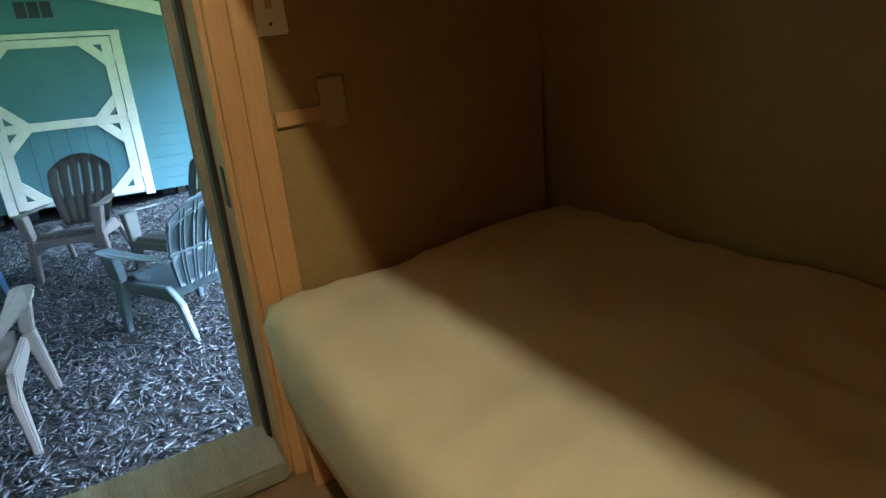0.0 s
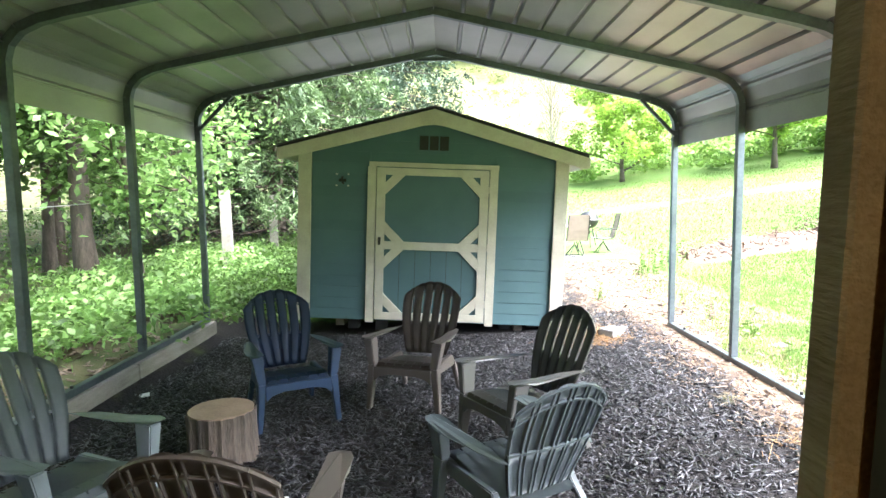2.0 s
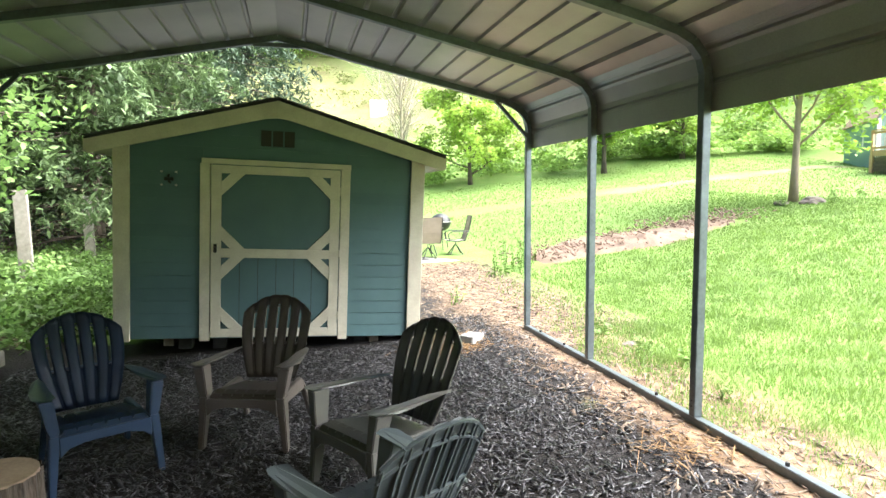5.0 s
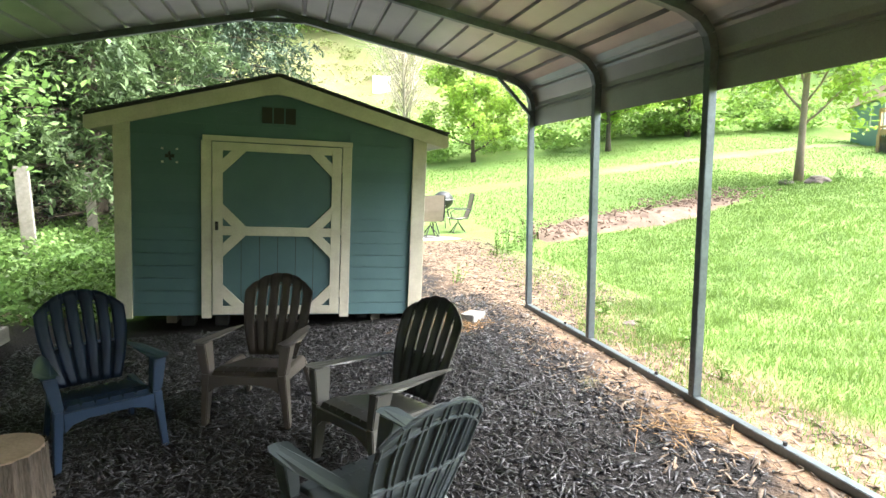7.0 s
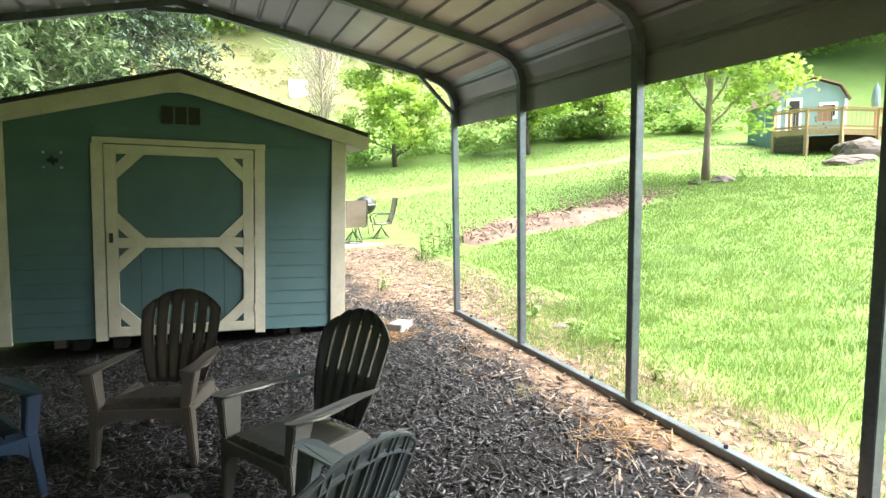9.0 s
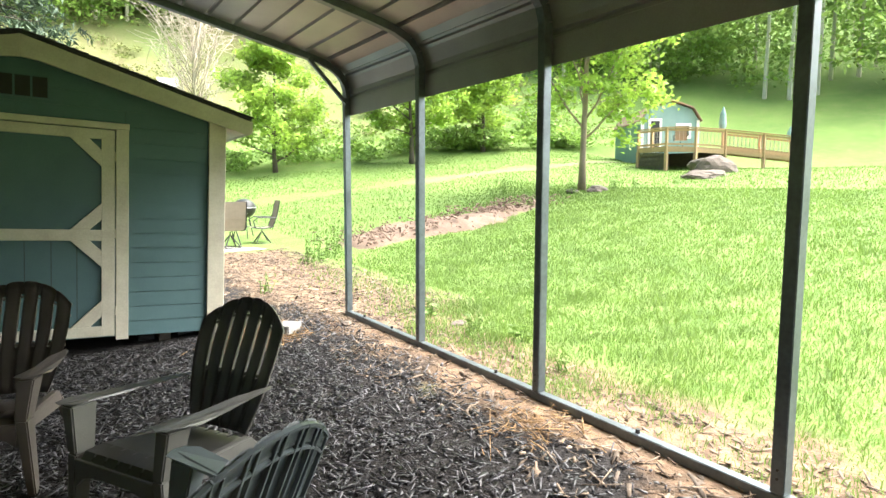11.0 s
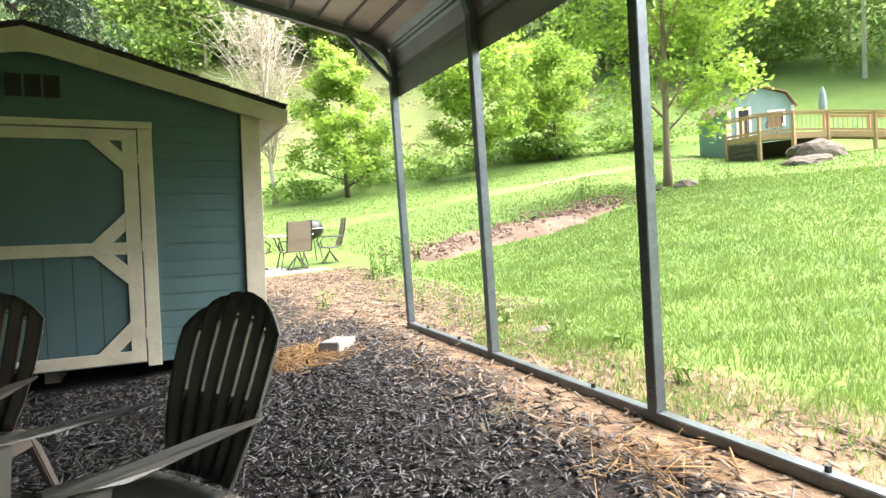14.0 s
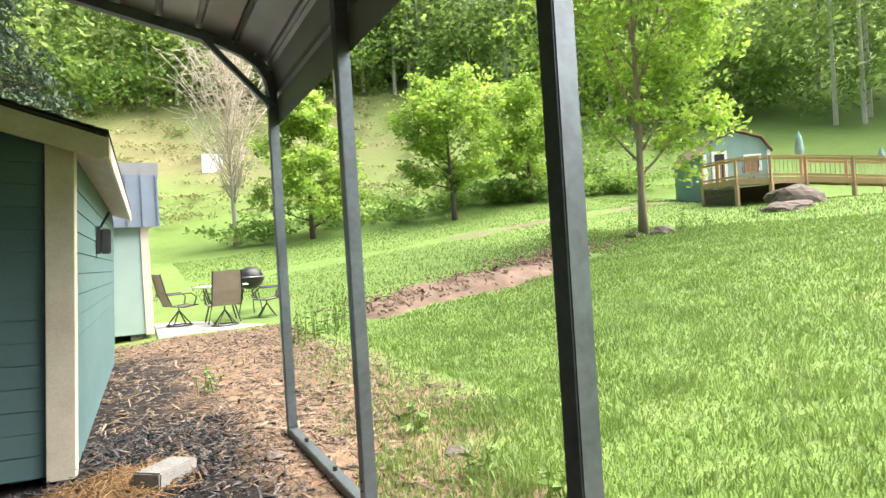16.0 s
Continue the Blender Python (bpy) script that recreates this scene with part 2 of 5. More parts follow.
# ---- ground ----
def ground_height(x, y):
    x, y = np.asarray(x, dtype=float), np.asarray(y, dtype=float)
    soft = lambda v, k: np.log1p(np.exp(np.clip(v / k, -30, 30))) * k
    z = -0.03 + 0.095 * np.clip((x - 1.0) / 1.6, 0, 1)
    z = z + 0.11 * np.clip((5.5 - y) / 2.2, 0, 1) * np.clip((x + 1.3) / 0.9, 0, 1) * np.clip((2.6 - x) / 1.6, 0, 1)
    z = z + 0.122 * soft(x - 4.5, 0.7) * np.clip((30 - x * 0.3) / 26, 0.35, 1)
    z = z + 0.085 * soft(y - 20, 2)
    z = z + 0.19 * np.clip((-2.62 - x) / 0.15, 0, 1) + 0.06 * np.clip((-3 - x) / 2, 0, 1) * np.clip((y - 8) / 6, 0, 1)
    r = np.hypot(x - 2, y - 4)
    lead = np.clip((y + 0.55 * x + 10) / 30, 0.0, 1)
    turn = np.arctan2(x - 2, np.maximum(y - 4, 0.01))
    z = z + 0.55 * soft(r - 40, 3) * lead * (1 - 0.28 * np.clip((turn - 0.5) / 0.5, 0, 1))
    z = z + 0.05 * np.sin(x * 0.31 + 1.3) * np.sin(y * 0.27) * np.clip((r - 12) / 12, 0, 1)
    z = z + 0.012 * np.sin(x * 2.3) * np.sin(y * 1.9 + 0.5)
    return z


def ground_z(x, y):
    return float(ground_height(x, y))


def spaced(centre, near, far, n):
    t = np.linspace(-1, 1, n)
    k = 4.2
    return centre + near * np.sinh(k * t) / np.sinh(k) * (far / near)


gx, gy = spaced(2.0, 30, 420, 190), spaced(8.0, 30, 420, 190)
GX, GY = np.meshgrid(gx, gy)
gv = np.stack([GX, GY, ground_height(GX, GY)], axis=2).reshape(-1, 3)
idx = np.arange(190 * 190).reshape(190, 190)
gf = np.stack([idx[:-1, :-1], idx[:-1, 1:], idx[1:, 1:], idx[1:, :-1]], axis=2).reshape(-1, 4)


def ground_material():
    m = bpy.data.materials.new("ground")
    m.use_nodes = True
    t = m.node_tree
    b = t.nodes["Principled BSDF"]
    b.inputs["Roughness"].default_value = 0.95
    b.inputs["Specular IOR Level"].default_value = 0.2
    geo = t.nodes.new("ShaderNodeNewGeometry")
    sep = t.nodes.new("ShaderNodeSeparateXYZ")
    t.links.new(geo.outputs["Position"], sep.inputs[0])

    def math_node(op, a, b2=None):
        n = t.nodes.new("ShaderNodeMath")
        n.operation = op
        for k, v in enumerate((a, b2)):
            if v is None:
                continue
            if isinstance(v, (int, float)):
                n.inputs[k].default_value = v
            else:
                t.links.new(v, n.inputs[k])
        return n.outputs[0]

    def wobble(scale, detail=5):
        n = t.nodes.new("ShaderNodeTexNoise")
        n.inputs["Scale"].default_value, n.inputs["Detail"].default_value = scale, detail
        t.links.new(geo.outputs["Position"], n.inputs["Vector"])
        return n.outputs[0]

    def field(cx, cy, hx, hy, edge, w):
        """1 inside a rectangle with ragged edges, 0 outside."""
        dx = math_node("SUBTRACT", math_node("ABSOLUTE", math_node("SUBTRACT", sep.outputs[0], cx)), hx)
        dy = math_node("SUBTRACT", math_node("ABSOLUTE", math_node("SUBTRACT", sep.outputs[1], cy)), hy)
        d = math_node("MAXIMUM", dx, dy)
        d = math_node("ADD", d, math_node("MULTIPLY", math_node("SUBTRACT", w, 0.5), edge * 2))
        r = t.nodes.new("ShaderNodeMapRange")
        r.interpolation_type = "SMOOTHSTEP"
        r.inputs["From Min"].default_value, r.inputs["From Max"].default_value = edge * 0.35, -edge * 0.35
        t.links.new(d, r.inputs["Value"])
        return r.outputs[0]

    def tone(fac, lo, hi, p=(0.35, 0.65)):
        r = t.nodes.new("ShaderNodeValToRGB")
        r.color_ramp.elements[0].position, r.color_ramp.elements[1].position = p
        r.color_ramp.elements[0].color, r.color_ramp.elements[1].color = (*lo, 1), (*hi, 1)
        t.links.new(fac, r.inputs[0])
        return r.outputs[0]

    def blend(fac, a, c):
        n = t.nodes.new("ShaderNodeMix")
        n.data_type = "RGBA"
        t.links.new(fac, n.inputs[0])
        t.links.new(a, n.inputs[6])
        t.links.new(c, n.inputs[7])
        return n.outputs[2]

    w1, w2, w3, w4 = wobble(0.35), wobble(1.6), wobble(9), wobble(45)
    grass = tone(w1, (0.11, 0.19, 0.045), (0.155, 0.24, 0.058))
    grass = blend(tone(w3, (0.0, 0.0, 0.0), (0.65, 0.65, 0.65)), grass, tone(w4, (0.075, 0.125, 0.032), (0.20, 0.275, 0.075)))
    grass = blend(tone(w2, (0.0, 0.0, 0.0), (0.35, 0.35, 0.35), (0.5, 0.8)), grass, tone(w4, (0.20, 0.19, 0.08), (0.30, 0.28, 0.13)))
    hill = tone(wobble(0.16), (0.14, 0.19, 0.058), (0.22, 0.19, 0.10))
    hill = blend(tone(w2, (0.0, 0.0, 0.0), (0.7, 0.7, 0.7)), hill, tone(w3, (0.10, 0.145, 0.04), (0.20, 0.195, 0.085)))
    high = t.nodes.new("ShaderNodeMapRange")
    high.inputs["From Min"].default_value, high.inputs["From Max"].default_value = 4.0, 9.0
    t.links.new(sep.outputs[2], high.inputs["Value"])
    meadow = t.nodes.new("ShaderNodeMapRange")
    meadow.inputs["From Min"].default_value, meadow.inputs["From Max"].default_value = 30.0, 20.0
    t.links.new(sep.outputs[0], meadow.inputs["Value"])
    col = blend(math_node("MULTIPLY", high.outputs[0], meadow.outputs[0]), grass, hill)
    wood = tone(w2, (0.055, 0.075, 0.025), (0.11, 0.09, 0.05))
    col = blend(field(-22.3, 10, 20, 40, 0.5, w2), col, wood)
    drive = tone(w3, (0.13, 0.115, 0.07), (0.18, 0.15, 0.095))
    col = blend(field(21.0, 26.5, 8.0, 0.5, 1.2, wobble(0.5)), col, drive)
    gravel = tone(w4, (0.24, 0.22, 0.19), (0.36, 0.34, 0.30))
    col = blend(field(31.8, 15.6, 4.2, 0.8, 0.6, w2), col, gravel)
    dirt = tone(w3, (0.11, 0.075, 0.05), (0.235, 0.155, 0.10))
    col = blend(field(3.0, 8.5, 0.75, 7.5, 0.55, w2), col, dirt)
    col = blend(field(2.9, 12.0, 1.3, 3.9, 0.9, w2), col, dirt)
    mulch = tone(w4, (0.008, 0.007, 0.007), (0.035, 0.031, 0.030), (0.3, 0.7))
    col = blend(field(0.0, 6.0, 2.62, 4.2, 0.5, w2), col, mulch)
    col = blend(field(1.7, 11.4, 0.75, 2.8, 0.6, w2), col, mulch)
    t.links.new(col, b.inputs["Base Color"])
    bp = t.nodes.new("ShaderNodeBump")
    bp.inputs["Strength"].default_value, bp.inputs["Distance"].default_value = 0.7, 0.03
    t.links.new(w4, bp.inputs["Height"])
    t.links.new(bp.outputs[0], b.inputs["Normal"])
    return m


ground = new("ground", quick("ground", gv, gf, ground_material(), True))
tagged(ground, "lawn, bare soil and dark mulch rising to a grassy hillside", "ground", kind="structure")

# ---- carport ----
CX, HALF, LEAN = 0.185, 2.745, -0.021
HOOPS = [9.145, 7.62, 6.097, 4.54, 3.047]


def tilt(x, z):
    return z + LEAN * (x - CX)


def hoop_line(off=0.0):
    """Half profile of a hoop, from the post's head round the knee to the ridge, moved outwards by off."""
    pts = [(HALF, 2.30), (HALF, 2.50), (HALF - 0.03, 2.60), (HALF - 0.11, 2.69), (HALF - 0.24, 2.75), (HALF - 0.42, 2.795)]
    pts.append((0.0, 3.275))
    out = []
    for k, (x, z) in enumerate(pts):
        a, c = pts[max(k - 1, 0)], pts[min(k + 1, len(pts) - 1)]
        dx, dz = c[0] - a[0], c[1] - a[1]
        if k == len(pts) - 1:
            dx, dz = -1, 0
        ln = math.hypot(dx, dz)
        out.append((x + dz / ln * off, z - dx / ln * off))
    return out


carport = thing("carport", pose(0, 0, 0), "open galvanised steel carport over the mulch seating area", "carport", kind="structure")


def build_hoop(y, braces):
    bm = bmesh.new()
    for s in (-1, 1):
        line = [(CX + s * x, z) for x, z in hoop_line()]
        for (x0, z0), (x1, z1) in zip(line, line[1:]):
            beam(bm, (x0, y, tilt(x0, z0)), (x1, y, tilt(x1, z1)), 0.062, 0.062, (0, 1, 0))
    part("roof_bow", bm, M["galv"], carport, "dark bent square steel tube")
    for s in (-1, 1):
        x = CX + s * HALF
        bm = bmesh.new()
        base = 0.10 if s > 0 else 0.215
        beam(bm, (x, y, base + 0.03), (x, y, tilt(x, 2.31)), 0.062, 0.062, (0, 1, 0))
        part("post", bm, M["galv"], carport, "galvanised square steel post", 0.004)
        bm = bmesh.new()
        box(bm, x - 0.024, x + 0.024, y - 0.024, y + 0.024, tilt(x, 2.22), tilt(x, 2.44))
        part("post_sleeve", bm, M["galv"], carport)
        bm = bmesh.new()
        for dz in (0.10, 0.14):
            tube(bm, [(x - 0.036, y, base + dz), (x + 0.036, y, base + dz)], 0.006, 6)
        part("screw", bm, M["black"], carport)
        if braces:
            bm = bmesh.new()
            a = Vector((x - s * 0.02, y - 0.05, tilt(x, 2.36)))
            c = Vector((x - s * 0.42, y - 0.05, tilt(x - s * 0.42, 2.765)))
            beam(bm, a, c, 0.035, 0.035, (0, 1, 0))
            part("corner_brace", bm, M["galv"], carport, "diagonal steel corner brace")
            bm = bmesh.new()
            bow = [Vector((x - s * dx, y - 0.05, tilt(x - s * dx, z))) for dx, z in ((0.01, 2.42), (0.03, 2.53), (0.09, 2.62), (0.19, 2.69), (0.31, 2.735))]
            for p, q in zip(bow, bow[1:]):
                beam(bm, p, q, 0.03, 0.03, (0, 1, 0))
            part("corner_bow", bm, M["galv"], carport, "inner bent steel tube at the corner")
    if braces:
        bm = bmesh.new()
        beam(bm, (CX - 0.25, y, tilt(CX, 3.20)), (CX + 0.25, y, tilt(CX, 3.20)), 0.04, 0.03, (0, 1, 0))
        part("ridge_plate", bm, M["galv"], carport)


for k, y in enumerate(HOOPS):
    build_hoop(y, k == 0)

for s in (-1, 1):
    x = CX + s * HALF
    z = 0.10 if s > 0 else 0.215
    bm = bmesh.new()
    beam(bm, (x, 2.6, z), (x, 9.18, z), 0.06, 0.055)
    part("base_rail", bm, M["galv"], carport, "galvanised base rail lying along the ground", 0.004)
    for yy in (3.9, 5.3, 6.55, 8.15, 8.75):
        bm = bmesh.new()
        tube(bm, [(x, yy, z + 0.02), (x, yy, z + 0.05)], 0.013, 6)
        part("anchor_bolt", bm, M["black"], carport)


def roof_sheet():
    """Ribbed sheets that lie lengthwise over the hoops and bend down at the eaves."""
    prof = []
    for s in (-1, 1):
        line = [(HALF + 0.033, 2.245)] + hoop_line(0.033)[1:]
        runs = [0.0]
        for (x0, z0), (x1, z1) in zip(line, line[1:]):
            runs.append(runs[-1] + math.hypot(x1 - x0, z1 - z0))

        def at(run):
            k = max(i for i in range(len(runs) - 1) if runs[i] <= run)
            (x0, z0), (x1, z1) = line[k], line[k + 1]
            f = (run - runs[k]) / (runs[k + 1] - runs[k])
            ln = runs[k + 1] - runs[k]
            return x0 + (x1 - x0) * f, z0 + (z1 - z0) * f, (z1 - z0) / ln, -(x1 - x0) / ln

        marks = {r: 0.0 for r in runs}
        r = 0.17
        while r < runs[-1] - 0.06:
            for d, h in ((0.0, 0.0), (0.012, 0.022), (0.034, 0.022), (0.046, 0.0)):
                marks[r + d] = h
            r += 0.232
        out = []
        for run in sorted(marks):
            x, z, nx, nz = at(min(run, runs[-1] - 1e-6))
            out.append((CX + s * (x + nx * marks[run]), z + nz * marks[run]))
        prof += out if s < 0 else out[::-1][1:]
    bm = bmesh.new()
    cuts = [2.62, 4.0, 5.4, 6.8, 8.2, 9.23]
    low = [[bm.verts.new((x, y, tilt(x, z))) for x, z in prof] for y in cuts]
    top = [[bm.verts.new((x, y, tilt(x, z) + 0.003)) for x, z in prof] for y in cuts]
    for rows in (low, top):
        for ra, rb in zip(rows, rows[1:]):
            for a, c, d, e in zip(ra, ra[1:], rb[1:], rb):
                bm.faces.new((a, c, d, e))
    return bm


part("roof_sheeting", roof_sheet(), M["sheet"], carport, "ribbed galvanised roof sheeting running lengthwise")

# timber under the carport's woodland side
wall_timber = thing("timber_edging", pose(-2.56, 0, 0), "weathered timber edging under the carport rail", "edging", kind="structure")
for k, (a, c) in enumerate(((2.6, 5.0), (5.01, 7.4), (7.41, 9.25))):
    bm = bmesh.new()
    box(bm, -0.07, 0.07, a, c, -0.05, 0.185)
    part("timber", bm, M["edging"], wall_timber, bevel=0.008)

# ---- shed ----
shed = thing("garden_shed", pose(0.052, 9.33, 0.118, 0, 2.7, -0.8), "teal wooden shed with cream trim and a closed double-panel door", "shed")
W, D, HW, TOP = 1.585, 4.9, 1.99, 2.43


def wall_top(x):
    return HW + (TOP - HW) * (1 - abs(x) / W)


bm = bmesh.new()
prism(bm, [(-W, 0.0), (W, 0.0), (W, HW), (0, TOP), (-W, HW)], 0.03, D)
part("wall", bm, M["teal"], shed)
LAP = 0.135


def lap_board(x0, x1, z0, m, name="siding_board"):
    bm = bmesh.new()
    prof = [(0.0, 0.005), (-0.015, 0.005), (-0.011, LAP - 0.001), (0.0, LAP - 0.001)]
    a = [bm.verts.new(m @ Vector((x0, y + 0.03, z0 + z))) for y, z in prof]
    c = [bm.verts.new(m @ Vector((x1, y + 0.03, z0 + z))) for y, z in prof]
    bm.faces.new(a)
    bm.faces.new(c[::-1])
    for k in range(4):
        bm.faces.new((a[(k + 1) % 4], a[k], c[k], c[(k + 1) % 4]))
    part(name, bm, M["teal"], shed)


z = 0.0
while z < TOP - 0.16:
    half = W if z + LAP < HW else (TOP - z - LAP) / (TOP - HW) * W
    for x0, x1 in ((-half, -0.75), (0.75, half)) if z < 1.92 else ((-half, half),):
        if abs(x1 - x0) > 0.02:
            lap_board(x0, x1, z, Matrix())
    if z < HW - LAP:
        side = Matrix.Translation((W + 0.03, 0.0, 0)) @ pose(0, 0, 0, 0, 0, 90)
        lap_board(0.12, D, z, side)
    z += LAP

for s in (-1, 1):
    bm = bmesh.new()
    box(bm, s * W - 0.133 * (s > 0) - 0.02 * (s < 0), s * W + 0.02 * (s > 0) + 0.133 * (s < 0), -0.018, 0.03, -0.02, HW + 0.02)
    box(bm, s * W, s * (W + 0.022), -0.012, 0.115, -0.02, HW)
    part("corner_trim", bm, M["cream"], shed, "cream corner board", 0.003)
for s in (-1, 1):
    bm = bmesh.new()
    box(bm, s * 0.675, s * 0.775, -0.02, 0.03, -0.02, 1.86)
    part("door_trim", bm, M["cream"], shed, "cream door casing", 0.003)
bm = bmesh.new()
box(bm, -0.76, 0.78, -0.03, 0.03, 1.86, 1.915)
part("door_trim", bm, M["cream"], shed, "cream door casing", 0.003)


# shed door: a teal panel framed with cream battens and corner braces
bm = bmesh.new()
box(bm, -0.67, 0.67, -0.002, 0.03, 0.01, 1.855)
shed_door = part("door", bm, M["teal_dark"], shed, "closed teal door with cream battens")
for k in range(1, 6):
    bm = bmesh.new()
    x = -0.565 + 1.13 * k / 6
    box(bm, x - 0.0025, x + 0.0025, -0.0035, 0.0, 0.1, 0.9)
    part("panel_groove", bm, M["shingle"], shed_door)


def batten(pts):
    bm = bmesh.new()
    prism(bm, pts, -0.026, -0.002)
    part("batten", bm, M["cream"], shed_door, "", 0.002)


S, T0, T1, MID, MH = 0.102, 0.02, 1.85, 0.925, 0.048
for s in (-1, 1):
    batten([(s * 0.665, T0), (s * (0.665 - S), T0), (s * (0.665 - S), T1), (s * 0.665, T1)])
I = 0.665 - S
batten([(-I, T0), (I, T0), (I, T0 + 0.09), (-I, T0 + 0.09)])
batten([(-I, T1 - 0.085), (I, T1 - 0.085), (I, T1), (-I, T1)])
batten([(-I, MID - MH), (I, MID - MH), (I, MID + MH), (-I, MID + MH)])
B, BW = 0.235, 0.145
for s in (-1, 1):
    for z0, d in ((T0 + 0.09, 1), (MID - MH, -1), (MID + MH, 1), (T1 - 0.085, -1)):
        batten([(s * I, z0 + d * (B - BW)), (s * I, z0 + d * B), (s * (I - B), z0), (s * (I - B + BW), z0)])
bm = bmesh.new()
box(bm, -0.635, -0.605, -0.05, -0.026, 0.93, 1.02)
tube(bm, [(-0.62, -0.05, 0.99), (-0.62, -0.075, 0.985), (-0.62, -0.078, 0.94)], 0.009, 6)
part("door_latch", bm, M["black"], shed_door, "small black latch")
for z in (0.25, 0.94, 1.62):
    bm = bmesh.new()
    tube(bm, [(0.672, -0.028, z - 0.04), (0.672, -0.028, z + 0.04)], 0.008, 6)
    part("hinge", bm, M["cream"], shed_door)

# shed roof with fascia
RX, RE, RT = 1.785, 2.03, 2.525
for s in (-1, 1):
    bm = bmesh.new()
    prism(bm, [(0, RT), (s * RX, RE), (s * (RX + 0.015), RE + 0.015), (0, RT + 0.028)], -0.24, D + 0.2)
    roof = part("roof", bm, M["shingle"], shed, "dark shingle roof")
    for k in range(24):
        bm = bmesh.new()
        f0, f1 = k / 24, (k + 1.25) / 24
        za, zb = RT + 0.03 - (RT - RE) * f0, RT + 0.03 - (RT - RE) * min(f1, 1.01)
        prism(bm, [(s * RX * f0, za + 0.003), (s * RX * min(f1, 1.01), zb + 0.011), (s * RX * min(f1, 1.01), zb + 0.002), (s * RX * f0, za - 0.003)], -0.25 - 0.008 * (k % 3), D + 0.2)
        part("shingle", bm, M["shingle"], roof)
    bm = bmesh.new()
    prism(bm, [(0, RT - 0.003), (s * RX, RE - 0.003), (s * RX, RE - 0.125), (s * (RX - 0.03), RE - 0.135), (s * 0.12, RT - 0.195), (0, RT - 0.18)], -0.235, -0.205)
    part("fascia", bm, M["cream"], shed, "cream fascia board", 0.003)
    bm = bmesh.new()
    prism(bm, [(s * 0.02, RT - 0.06), (s * RX, RE - 0.09), (s * RX, RE - 0.11), (s * 0.02, RT - 0.08)], -0.204, D + 0.19)
    part("soffit", bm, M["cream"], shed, "cream soffit")
    bm = bmesh.new()
    box(bm, s * (RX - 0.005), s * (RX + 0.018), -0.23, D + 0.2, RE - 0.12, RE - 0.002)
    part("eave_board", bm, M["cream"], shed, "cream eave board", 0.003)
# gable vent
bm = bmesh.new()
box(bm, -0.18, 0.18, -0.004, 0.03, 2.06, 2.245)
vent = part("gable_vent", bm, M["teal_dark"], shed, "three-pane dark gable vent")
for k in range(3):
    bm = bmesh.new()
    x = -0.12 + 0.12 * k
    box(bm, x - 0.052, x + 0.052, -0.008, 0.01, 2.07, 2.235)
    part("vent_louvre", bm, M["black"], vent)
# small wall bracket: dark hook held by four pale bolts
bm = bmesh.new()
tube(bm, [(-1.08, 0.0, 1.72), (-1.08, -0.02, 1.715), (-1.075, -0.05, 1.69), (-1.07, -0.05, 1.655), (-1.065, -0.02, 1.645)], 0.013, 8)
box(bm, -1.125, -1.035, -0.004, 0.008, 1.665, 1.70)
bracket = part("wall_bracket", bm, M["black"], shed, "dark metal hook", 0.002)
for dx in (-1, 1):
    for z in (1.62, 1.755):
        bm = bmesh.new()
        tube(bm, [(-1.08 + dx * 0.07, 0.02, z), (-1.08 + dx * 0.07, -0.012, z)], 0.011, 8)
        part("bolt", bm, M["concrete"], bracket, "pale round bolt head")
# outdoor lamp on the side wall
bm = bmesh.new()
box(bm, W + 0.02, W + 0.05, 1.72, 1.84, 1.38, 1.62)
lamp = part("side_lamp", bm, M["black"], shed, "black outdoor wall lamp")
bm = bmesh.new()
box(bm, W + 0.05, W + 0.13, 1.73, 1.83, 1.38, 1.60)
beam(bm, (W + 0.04, 1.78, 1.6), (W + 0.12, 1.78, 1.76), 0.02, 0.02)
part("lantern", bm, M["black"], lamp, "", 0.01)
# skids and blocks beneath
for s in (-1.1, 0.0, 1.1):
    bm = bmesh.new()
    box(bm, s - 0.05, s + 0.05, 0.12, D, -0.1, -0.003)
    part("skid", bm, M["timber"], shed)
# blocks take the near-black shingle colour to stand for shade under the shed
for s in (-0.95, 0.95, 1.3, -0.6):
    bm = bmesh.new()
    box(bm, s - 0.07, s + 0.07, 0.22, 0.42, -0.16, -0.005)
    part("block", bm, M["shingle"], shed, "", 0.006)


